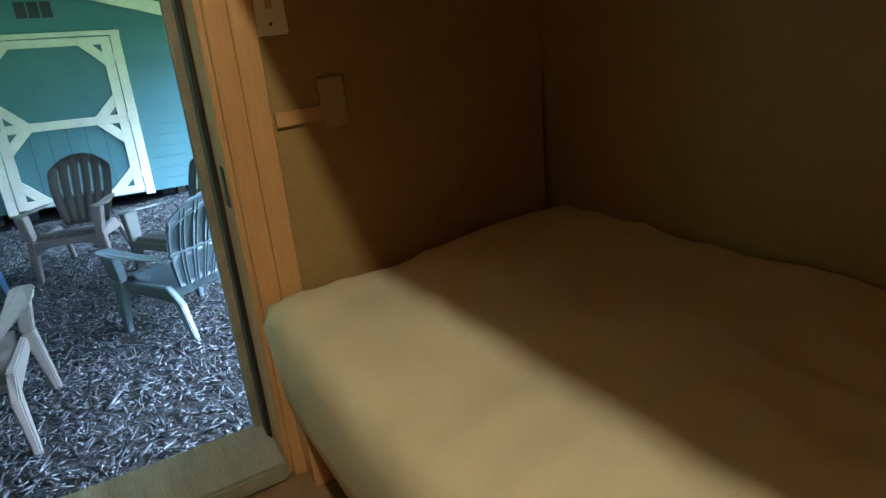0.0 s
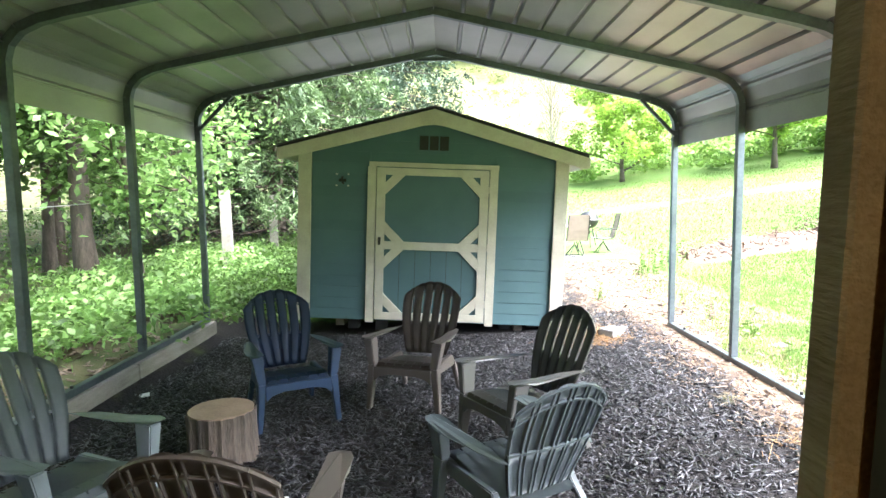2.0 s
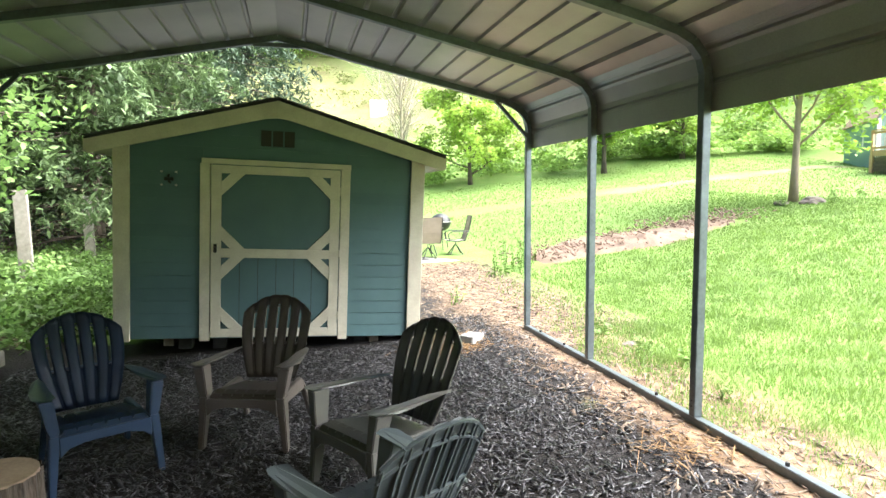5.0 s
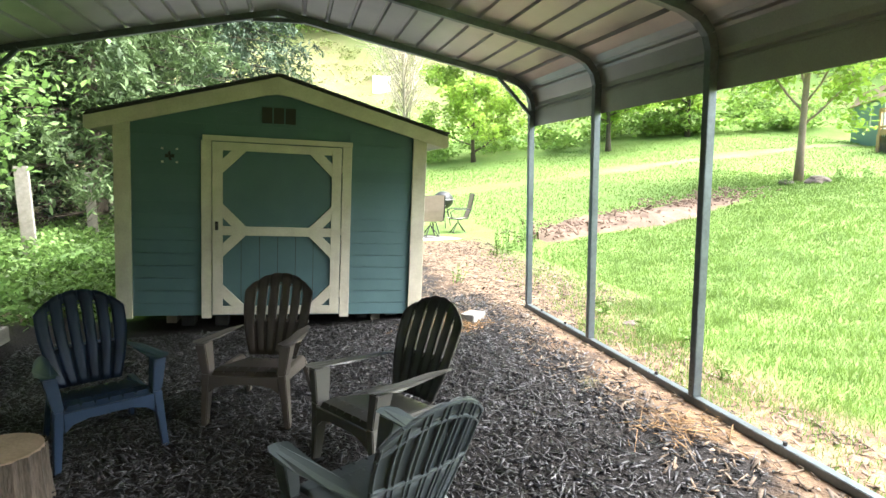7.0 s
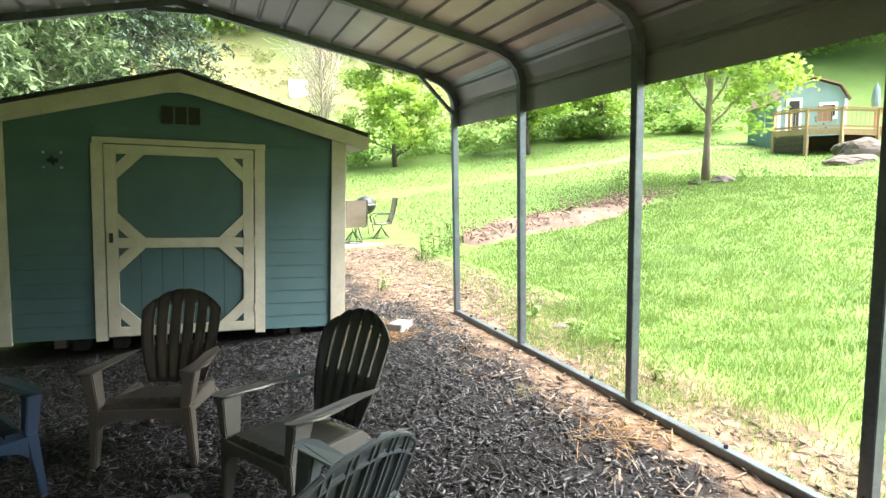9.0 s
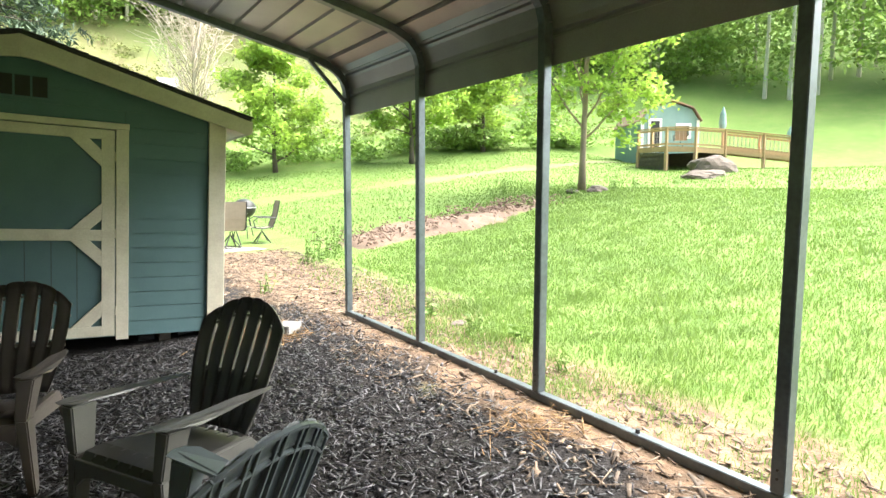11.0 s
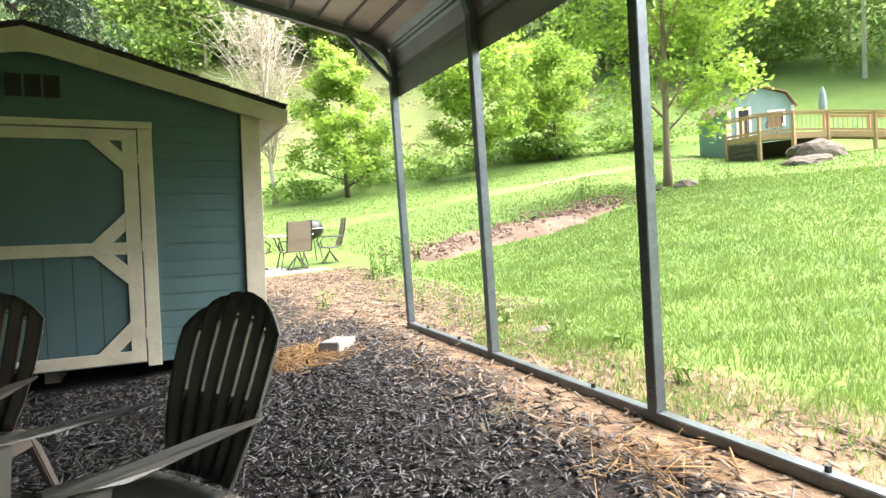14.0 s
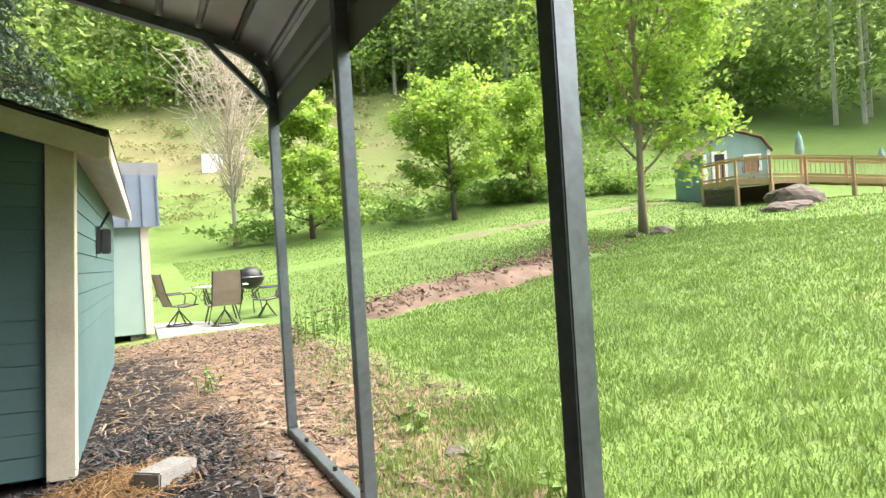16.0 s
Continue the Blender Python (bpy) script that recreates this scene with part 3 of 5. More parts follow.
# ---- adirondack chairs ----
def chair_parts(mat, label):
    """A moulded plastic chair facing +y, with its middle over the origin on the ground."""
    ch = thing("adirondack_chair", pose(0, 0, 0), label, "chair", "chairs round the stump")

    def back_point(x, u, out=0.0):
        """A point on the fanned, hollow back: x across, u up its length."""
        y = -0.19 - 0.21 * u - 0.03 * u * u + (x * x) * 0.4
        z = 0.335 + 0.57 * u
        return Vector((x, y - out * 0.88, z + -out * 0.45))

    def half_width(u):
        return 0.178 + 0.082 * math.sin(min(u / 0.70, 1) * math.pi / 2)

    def top_u(x):
        return 1.0 - 0.22 * (abs(x) / 0.29) ** 2.2

    n, gap = 6, 0.018
    segs = 14
    slats = []
    for k in range(n):
        f0, f1 = -1 + 2 * k / n, -1 + 2 * (k + 1) / n
        bm = bmesh.new()
        grid = []
        fs = [f0, f0 * 0.7 + f1 * 0.3, f0 * 0.3 + f1 * 0.7, f1]
        lim = min(top_u(f0 * 0.29), top_u(f1 * 0.29)) * 0.5 + top_u((f0 + f1) / 2 * 0.29) * 0.5
        for j in range(segs + 1):
            row = []
            for q, f in enumerate(fs):
                tu = top_u(f * 0.285) if q in (1, 2) else top_u(f * 0.285) - 0.006
                u = tu * j / segs
                inset = gap / 2 * (1 if 0.40 < j / segs < 0.90 else 0.25)
                x = f * half_width(u) + (inset if q == 0 and k else 0) - (inset if q == 3 and k < n - 1 else 0)
                row.append(bm.verts.new(back_point(x, u, 0.004 if q in (0, 3) else 0)))
            grid.append(row)
        for a, c in zip(grid, grid[1:]):
            for q in range(3):
                bm.faces.new((a[q], a[q + 1], c[q + 1], c[q]))
        bmesh.ops.solidify(bm, geom=bm.faces[:], thickness=0.012)
        slats.append(bm)
    bm = bmesh.new()
    grid = []
    for j in range(6):
        grid.append([bm.verts.new(back_point((-1 + q / 6) * half_width(0.4 * j / 5) * 0.985, 0.40 * j / 5, 0.012)) for q in range(13)])
    for a, c in zip(grid, grid[1:]):
        for q in range(12):
            bm.faces.new((a[q], a[q + 1], c[q + 1], c[q]))
    bmesh.ops.solidify(bm, geom=bm.faces[:], thickness=0.006)
    back = part("backrest", bm, mat, ch, "fan-shaped slatted backrest", 0, True)
    for bm in slats:
        part("slat", bm, mat, back, "", 0, True)
    # plain web behind the lower slats and the upper rim
    for u0, u1, name in ((0.885, 0.985, "back_rim"),):
        bm = bmesh.new()
        grid = []
        for j in range(5):
            row = []
            for q in range(13):
                f = -1 + 2 * q / 12
                u = (u0 + (u1 - u0) * j / 4) * (top_u(f * 0.285) if u1 > 0.5 else 1)
                row.append(bm.verts.new(back_point(f * half_width(u) * 0.985, u, 0.012)))
            grid.append(row)
        for a, c in zip(grid, grid[1:]):
            for q in range(12):
                bm.faces.new((a[q], a[q + 1], c[q + 1], c[q]))
        bmesh.ops.solidify(bm, geom=bm.faces[:], thickness=0.006)
        part(name, bm, mat, back, "", 0, True)
    # ribs down the rear and cross bands
    for k in range(n + 1):
        f = -1 + 2 * k / n
        for sh in ((-0.052, 0.052) if 0 < k < n else ((0.03,) if k == 0 else (-0.03,))):
            bm = bmesh.new()
            pts = [back_point((f + sh) * half_width(u) * 0.99, u, 0.013) for u in [top_u(f * 0.285) * 0.985 * j / 8 for j in range(9)]]
            for a, c in zip(pts, pts[1:]):
                beam(bm, a, c, 0.006, 0.014, (0, -0.88, -0.45))
            part("rib", bm, mat, back)
    for u, tall in ((0.42, 0.012), (0.86, 0.008), (0.985, 0.010)):
        bm = bmesh.new()
        rows = []
        for q in range(17):
            f = -1 + 2 * q / 16
            uu = u * (top_u(f * 0.285) if u > 0.5 else 1)
            x = f * half_width(uu)
            rows.append([bm.verts.new(back_point(x, uu + du, out)) for du, out in ((-tall, 0.008), (-tall, 0.019), (tall, 0.019), (tall, 0.008))])
        for a, c in zip(rows, rows[1:]):
            for q in range(4):
                bm.faces.new((a[q], a[(q + 1) % 4], c[(q + 1) % 4], c[q]))
        bm.faces.new(rows[0][::-1])
        bm.faces.new(rows[-1])
        part("cross_band", bm, mat, back)
    # seat: slats running front to back over a dished frame
    seat_slats = []
    for k in range(6):
        bm = bmesh.new()
        x0 = -0.215 + 0.43 * k / 6 + 0.005
        x1 = x0 + 0.43 / 6 - 0.010
        prof = [(0.33, 0.335), (0.30, 0.372), (0.22, 0.376), (0.05, 0.345), (-0.21, 0.30)]
        rows = [[bm.verts.new((x, y, z)) for x in (x0, x1)] for y, z in prof]
        for a, c in zip(rows, rows[1:]):
            bm.faces.new((a[0], a[1], c[1], c[0]))
        bmesh.ops.solidify(bm, geom=bm.faces[:], thickness=0.014)
        seat_slats.append(bm)
    bm = bmesh.new()
    prof = [(0.325, 0.30), (0.30, 0.355), (0.22, 0.36), (0.05, 0.33), (-0.21, 0.285)]
    rows = [[bm.verts.new((x, y, z)) for x in (-0.222, 0.222)] for y, z in prof]
    for a, c in zip(rows, rows[1:]):
        bm.faces.new((a[0], a[1], c[1], c[0]))
    bmesh.ops.solidify(bm, geom=bm.faces[:], thickness=0.008)
    seat = part("seat", bm, mat, ch, "dished moulded seat")
    for bm in seat_slats:
        part("slat", bm, mat, seat)
    bm = bmesh.new()
    arch = [(-0.235, 0.23), (-0.235, 0.345), (0.235, 0.345), (0.235, 0.23), (0.19, 0.27), (0.11, 0.29), (-0.11, 0.29), (-0.19, 0.27)]
    prism(bm, arch, 0.315, 0.335)
    part("apron", bm, mat, ch, "arched front apron", 0.003)
    for s in (-1, 1):
        bm = bmesh.new()
        out = [(0.235, 0.33), (0.285, 0.355), (0.325, 0.345), (0.345, 0.29), (0.345, 0.20), (0.335, 0.08), (0.305, -0.10), (0.268, -0.25), (0.238, -0.29), (0.225, -0.10), (0.232, 0.10)]
        lo = [bm.verts.new((s * x, y, 0.548 + 0.02 * (y > 0.2) - 0.012 * (y < -0.1))) for x, y in out]
        f = bm.faces.new(lo if s < 0 else lo[::-1])
        bmesh.ops.solidify(bm, geom=[f], thickness=0.03)
        part("armrest", bm, mat, ch, "broad flat armrest", 0.005)
        bm = bmesh.new()
        for (x0, y0, z0, w0, d0), (x1, y1, z1, w1, d1) in (((0.285, 0.315, 0.0, 0.035, 0.05), (0.255, 0.29, 0.36, 0.055, 0.085)), ((0.255, 0.29, 0.36, 0.055, 0.085), (0.285, 0.27, 0.552, 0.07, 0.11))):
            vs = [bm.verts.new((s * (x + i * w / 2), y + j * d / 2, zz)) for x, y, zz, w, d in ((x0, y0, z0, w0, d0), (x1, y1, z1, w1, d1)) for i, j in ((-1, -1), (1, -1), (1, 1), (-1, 1))]
            for q in ((0, 1, 2, 3), (7, 6, 5, 4), (0, 4, 5, 1), (1, 5, 6, 2), (2, 6, 7, 3), (3, 7, 4, 0)):
                bm.faces.new([vs[i] for i in q])
        part("front_leg", bm, mat, ch, "", 0.006)
        bm = bmesh.new()
        for (x0, y0, z0, w0, d0), (x1, y1, z1, w1, d1) in (((0.25, -0.32, 0.0, 0.03, 0.045), (0.225, -0.20, 0.30, 0.04, 0.10)), ((0.225, -0.20, 0.30, 0.04, 0.10), (0.232, 0.27, 0.31, 0.03, 0.07))):
            vs = [bm.verts.new((s * (x + i * w / 2), y + j * d / 2, zz + (j * d / 2 if zz > 0.2 and abs(y) < 0.3 else 0))) for x, y, zz, w, d in ((x0, y0, z0, w0, d0), (x1, y1, z1, w1, d1)) for i, j in ((-1, -1), (1, -1), (1, 1), (-1, 1))]
            for q in ((0, 1, 2, 3), (7, 6, 5, 4), (0, 4, 5, 1), (1, 5, 6, 2), (2, 6, 7, 3), (3, 7, 4, 0)):
                bm.faces.new([vs[i] for i in q])
        part("back_leg", bm, mat, ch, "", 0.006)
    return ch


def face(fx, fy):
    return math.degrees(math.atan2(-fx, fy))


CHAIRS = [
    ("blue_pl", "navy blue plastic adirondack chair on the mulch", -0.965, 6.70, face(0.46, -0.888)),
    ("brown_pl", "brown plastic adirondack chair before the shed door", 0.025, 6.99, face(-0.33, -0.944)),
    ("olive_pl", "dark taupe plastic adirondack chair turned sideways", 0.78, 6.02, face(-0.86, -0.51)),
    ("slate_pl", "slate grey plastic adirondack chair with ribbed back", 0.58, 4.95, face(-0.49, 0.872)),
    ("brown_pl", "brown plastic adirondack chair beside the stump", -0.49, 4.22, face(0.04, 1.0)),
    ("grey_pl", "blue-grey plastic adirondack chair by the timber edging", -1.62, 4.93, face(0.917, -0.398)),
]
for mat, label, x, y, a in CHAIRS:
    ch = chair_parts(M[mat], label)
    ch.matrix_basis = pose(x, y, ground_z(x, y) + 0.005, 0, 0, a) @ Matrix.Scale(0.97 if mat == "slate_pl" else 1.02, 4)
    if "stump" in label:
        bm = bmesh.new()
        box(bm, 0.215, 0.235, -0.235, -0.20, 0.60, 0.66)
        tag = part("paper_tag", bm, M["white"], ch, "white and red paper tag on its edge")
        bm = bmesh.new()
        box(bm, 0.213, 0.237, -0.237, -0.198, 0.615, 0.635)
        part("red_stripe", bm, M["red"], tag)

# log stump
stump = thing("log_stump", pose(-1.20, 5.92, ground_z(-1.20, 5.92) - 0.005), "sawn log stump with rough bark used as a table", "stump")
bm = bmesh.new()
ring = []
for zz, r in ((0.0, 0.222), (0.1, 0.212), (0.22, 0.208), (0.33, 0.21)):
    ring.append([bm.verts.new(((r + 0.012 * noise.noise((math.cos(a) * 3, math.sin(a) * 3, zz * 2)) + 0.011 * (i % 3 == 0)) * math.cos(a), (r + 0.012 * noise.noise((math.cos(a) * 3, math.sin(a) * 3, zz * 2)) + 0.011 * (i % 3 == 0)) * math.sin(a), zz)) for i, a in enumerate([2 * math.pi * i / 56 for i in range(56)])])
for a, c in zip(ring, ring[1:]):
    for i in range(56):
        bm.faces.new((a[i], a[(i + 1) % 56], c[(i + 1) % 56], c[i]))
part("bark", bm, M["bark"], stump, "rough furrowed bark")
bm = bmesh.new()
tube(bm, [(0, 0, 0.0), (0, 0, 0.334)], 0.203, 40)
part("sawn_wood", bm, M["cutwood"], stump, "pale sawn end grain")

# ---- cabin that the walk leaves ----
FL, WY0, WY1, DX0, DX1, DTOP = 0.56, 2.37, 2.50, -0.37, 0.535, 2.58
CXL, CXR, CYB, CTOP = -3.0, 1.385, -1.4, 2.95
bm = bmesh.new()
box(bm, CXL, DX0 - 0.03, WY0, WY1, 0.3, CTOP)
box(bm, DX1 + 0.03, CXR, WY0, WY1, 0.3, CTOP)
box(bm, DX0 - 0.03, DX1 + 0.03, WY0, WY1, DTOP, CTOP)
wall_front = tagged(part("wall_north", bm, M["ply"]), "tan panelled cabin wall with a doorway", "wall", kind="structure")
for nm, b in (("wall_east", (CXR, CXR + 0.12, CYB, WY1, 0.3, CTOP)), ("wall_west", (CXL - 0.12, CXL, CYB, WY1, 0.3, CTOP)), ("wall_south", (CXL - 0.12, CXR + 0.12, CYB - 0.12, CYB, 0.3, CTOP))):
    bm = bmesh.new()
    box(bm, *b)
    tagged(part(nm, bm, M["ply"]), "tan panelled cabin wall", "wall", kind="structure")
bm = bmesh.new()
box(bm, CXL - 0.12, CXR + 0.12, CYB - 0.12, WY1, CTOP, CTOP + 0.1)
tagged(part("ceiling", bm, M["ply"]), "tan panelled cabin ceiling", "ceiling", kind="structure")
bm = bmesh.new()
box(bm, CXL - 0.12, CXR + 0.12, CYB - 0.12, WY1, 0.3 - 0.02, FL)
tagged(part("floor", bm, M["floorwood"]), "brown plank cabin floor", "floor", kind="structure")
bm = bmesh.new()
for x in (CXL, CXR):
    for y in (CYB, WY1 - 0.2):
        box(bm, x - 0.15, x + 0.15, y - 0.15, y + 0.15, -0.1, 0.28)
tagged(part("foundation", bm, M["block"]), "concrete block cabin piers", "foundation", kind="structure")
# unseen roof, added to keep southern sky light off the carport
bm = bmesh.new()
for s in (-1, 1):
    prism(bm, [(-0.8, 4.15), (-0.8 + s * 2.6, 3.04), (-0.8 + s * 2.6, 3.12), (-0.8, 4.24)], CYB - 0.4, WY1 + 0.1)
prism(bm, [(-3.1, 3.051), (1.5, 3.051), (-0.8, 4.14)], CYB - 0.1, WY1)
tagged(part("added_cabin_roof", bm, M["shingle"]), "unseen dark gable roof added over the cabin to block sky light", "roof", kind="structure")
LEAN_IN = Matrix.Translation((DX1, WY0, 1.6)) @ pose(0, 0, 0, 0, 2.0, 0) @ Matrix.Translation((-DX1, -WY0, -1.6))
frame_d = thing("door_1", pose(0, 0, 0), "open cabin doorway with pine casing and dark seal", "doorway", kind="structure")
for s, x in ((-1, DX0), (1, DX1)):
    for nm, mat, b in (
        ("jamb", "pine", (x, x + s * 0.035, WY0 - 0.005, WY1 + 0.04, FL, DTOP)),
        ("outer_trim", "greywood", (x - s * 0.03, x + s * 0.07, WY1 + 0.04, WY1 + 0.075, 0.40, DTOP + 0.05)),
        ("door_seal", "black", (x - s * 0.012, x, WY1 - 0.02, WY1 + 0.03, FL, DTOP)),
        ("casing", "pine", (x + s * 0.012, x + s * 0.058, WY0 - 0.028, WY0 - 0.005, FL, DTOP + 0.06)),
        ("casing", "pine", (x + s * 0.060, x + s * 0.112, WY0 - 0.016, WY0 - 0.003, FL, DTOP + 0.12)),
    ):
        bm = bmesh.new()
        box(bm, *b)
        part(nm, bm, M[mat], frame_d, "", 0.003)
bm = bmesh.new()
box(bm, DX0, DX1, WY0 - 0.03, WY1 + 0.06, FL, FL + 0.05)
part("threshold", bm, M["greywood"], frame_d, "worn pale threshold", 0.008)
bm = bmesh.new()
box(bm, DX1 - 0.003, DX1 + 0.004, WY0 + 0.03, WY0 + 0.06, 1.24, 1.33)
part("strike_plate", bm, M["black"], frame_d, "dark strike plate", 0.002)
frame_d.matrix_basis = LEAN_IN
wall_front.matrix_basis = LEAN_IN
# batten that divides the wall panels
bm = bmesh.new()
box(bm, DX1 + 0.112, 0.752, WY0 - 0.012, WY0, 1.395, 1.425)
tagged(part("trim", bm, M["pine"]), "narrow pine batten between wall panels", "trim", kind="structure")
# the outlet plate's darker colour holds the shadow that falls on it
for nm, x0, x1, z0, z1, lab in (("light_switch", 0.642, 0.712, 1.578, 1.692, "ivory light switch plate on the panelled wall"), ("wall_outlet", 0.752, 0.812, 1.375, 1.482, "ivory blank wall plate beside the batten, coloured darker for shadow")):
    bm = bmesh.new()
    box(bm, x0, x1, WY0 - 0.009, WY0, z0, z1)
    ob = tagged(part(nm, bm, M["white_pl"] if nm == "light_switch" else M["dim_ivory_pl"], None, lab, 0.003), lab, "wall plate")
    if nm == "light_switch":
        bm = bmesh.new()
        xm, zm = (x0 + x1) / 2, (z0 + z1) / 2
        box(bm, xm - 0.005, xm + 0.005, WY0 - 0.024, WY0 - 0.009, zm - 0.006, zm + 0.012)
        part("toggle", bm, M["dim_ivory_pl"], ob)
        for dz in (-0.035, 0.035):
            bm = bmesh.new()
            tube(bm, [(xm, WY0 - 0.0105, zm + dz), (xm, WY0 - 0.009, zm + dz)], 0.0035, 8)
            part("screw", bm, M["black"], ob)
# upper bunk over the bed
bunk = thing("upper_bunk", pose(0, 0, 0), "pine upper bunk above the single bed", "bunk bed")
for b, nm in (((0.547, 1.38, 0.42, 2.30, 2.02, 2.06), "bunk_board"), ((0.522, 0.547, 0.42, 2.30, 2.0, 2.16), "side_rail")):
    bm = bmesh.new()
    box(bm, *b)
    part(nm, bm, M["pine"], bunk, "", 0.004)
for x in (0.545,):
    for y in (0.40, 2.31):
        bm = bmesh.new()
        box(bm, x - 0.025, x + 0.03, y - 0.02, y + 0.04, 2.0 if x < 1 else FL, 2.95 if x < 1 else 2.2)
        part("bunk_post", bm, M["pine"], bunk, "", 0.004)
# ceiling lamp
clamp = thing("ceiling_lamp", pose(0.29, 0.55, CTOP), "bare warm bulb in a ceiling holder", "lamp")
bm = bmesh.new()
tube(bm, [(0, 0, 0), (0, 0, -0.03), (0, 0, -0.05)], [0.06, 0.055, 0.02], 16)
part("lamp_holder", bm, M["white_pl"], clamp)
# bed
bed = thing("bed", pose(0, 0, 0), "single bed with a rumpled tan fitted sheet", "bed")
BX0, BX1, BY0, BY1, BZ = 0.52, 1.375, 0.42, 2.36, 1.05
nx, ny = 46, 80
bm = bmesh.new()
grid = []
for j in range(ny + 1):
    row = []
    for i in range(nx + 1):
        u, v = i / nx, j / ny
        x, y = BX0 + (BX1 - BX0) * u, BY0 + (BY1 - BY0) * v
        e = min(x - BX0, BX1 - x + 0.05, y - BY0, BY1 - y)
        drop = 0.0
        if e < 0.07:
            drop = 0.07 - math.sqrt(max(0.07 ** 2 - (0.07 - e) ** 2, 0))
        z = BZ - drop + 0.014 * noise.noise((x * 3.5 + y * 2, y * 3.0, 0.3)) + 0.012 * (1 - abs(noise.noise((x * 6 - y * 5, y * 4 + x * 3, 1.3)))) ** 3 - 0.02 * (BX1 - x)
        row.append(bm.verts.new((x, y, z)))
    grid.append(row)
for a, c in zip(grid, grid[1:]):
    for i in range(nx):
        bm.faces.new((a[i], a[i + 1], c[i + 1], c[i]))
rim = [r[0] for r in grid]
low = [bm.verts.new((v.co.x + 0.012 + 0.012 * noise.noise((0, v.co.y * 6, 0)), v.co.y, BZ - 0.27 + 0.02 * noise.noise((1, v.co.y * 4, 0)))) for v in rim]
for a, c, d, e in zip(rim, rim[1:], low[1:], low):
    bm.faces.new((a, c, d, e))
part("fitted_sheet", bm, M["sheet_cloth"], bed, "rumpled tan cotton sheet", 0, True)
bm = bmesh.new()
box(bm, BX0 + 0.03, BX1, BY0 + 0.03, BY1 - 0.02, BZ - 0.24, BZ - 0.09)
part("mattress", bm, M["sheet_cloth"], bed, "", 0.03)
bm = bmesh.new()
box(bm, BX0 + 0.02, BX1, BY0, BY1, BZ - 0.33, BZ - 0.245)
part("bed_frame", bm, M["pine"], bed, "", 0.005)
for x in (BX0 + 0.06, BX1 - 0.06):
    for y in (BY0 + 0.05, BY1 - 0.05):
        bm = bmesh.new()
        box(bm, x - 0.04, x + 0.04, y - 0.04, y + 0.04, FL, BZ - 0.33)
        part("leg", bm, M["pine"], bed, "", 0.004)

# ---- beside the shed ----
bm = bmesh.new()
box(bm, -0.155, 0.155, -0.09, 0.09, 0, 0.19)
blk = part("concrete_block", bm, M["block"], None, "", 0.008)
blk.matrix_basis = pose(2.13, 8.80, ground_z(2.13, 8.80) - 0.10, 0, 3, 48)
tagged(blk, "pale concrete block half sunk in the mulch", "block")

sh2 = thing("storage_shed", pose(2.24, 16.5, 0.08), "sage green shed with a blue-grey metal roof", "shed")
bm = bmesh.new()
box(bm, -3.0, 0, 0, 2.4, 0.08, 1.92)
part("wall", bm, M["sage"], sh2)
bm = bmesh.new()
box(bm, -0.11, 0.02, -0.02, 0.06, 0.06, 1.9)
part("corner_trim", bm, M["cream"], sh2)
bm = bmesh.new()
prism(bm, [(-3.1, 1.9), (0.2, 1.9), (0.2, 2.78), (-3.1, 2.78)], 0, 0.02, pose(0, -0.16, 0) )
r2 = part("roof_panel", bm, M["bluemetal"], sh2, "steep blue-grey metal roof")
bm = bmesh.new()
for k in range(3):
    prism(bm, [(-3.1, 1.91), (0.09, 1.91), (0.09, 2.78), (-3.1, 2.78)], 0.05 + 0.1 * k, 0.1 + 0.1 * k)
part("roof_core", bm, M["bluemetal"], sh2)
for k in range(14):
    bm = bmesh.new()
    x = 0.18 - 0.23 * k
    box(bm, x - 0.012, x + 0.012, -0.19, -0.155, 1.9, 2.78)
    part("roof_rib", bm, M["bluemetal"], r2)
bm = bmesh.new()
prism(bm, [(-3.12, 2.78), (0.22, 2.78), (0.22, 3.0), (-3.12, 3.0)], -0.10, 1.2)
part("ridge_cap", bm, M["sheet"], sh2, "pale metal ridge cap")
bm = bmesh.new()
for x in (-2.8, -0.25):
    box(bm, x - 0.1, x + 0.1, 0.05, 2.3, -0.05, 0.08)
part("skid", bm, M["timber"], sh2)

bm = bmesh.new()
box(bm, 2.3, 4.75, 16.2, 21.0, -0.1, 0.125)
tagged(part("patio", bm, M["concrete"], None, "", 0.01), "pale concrete patio slab", "patio", kind="structure")


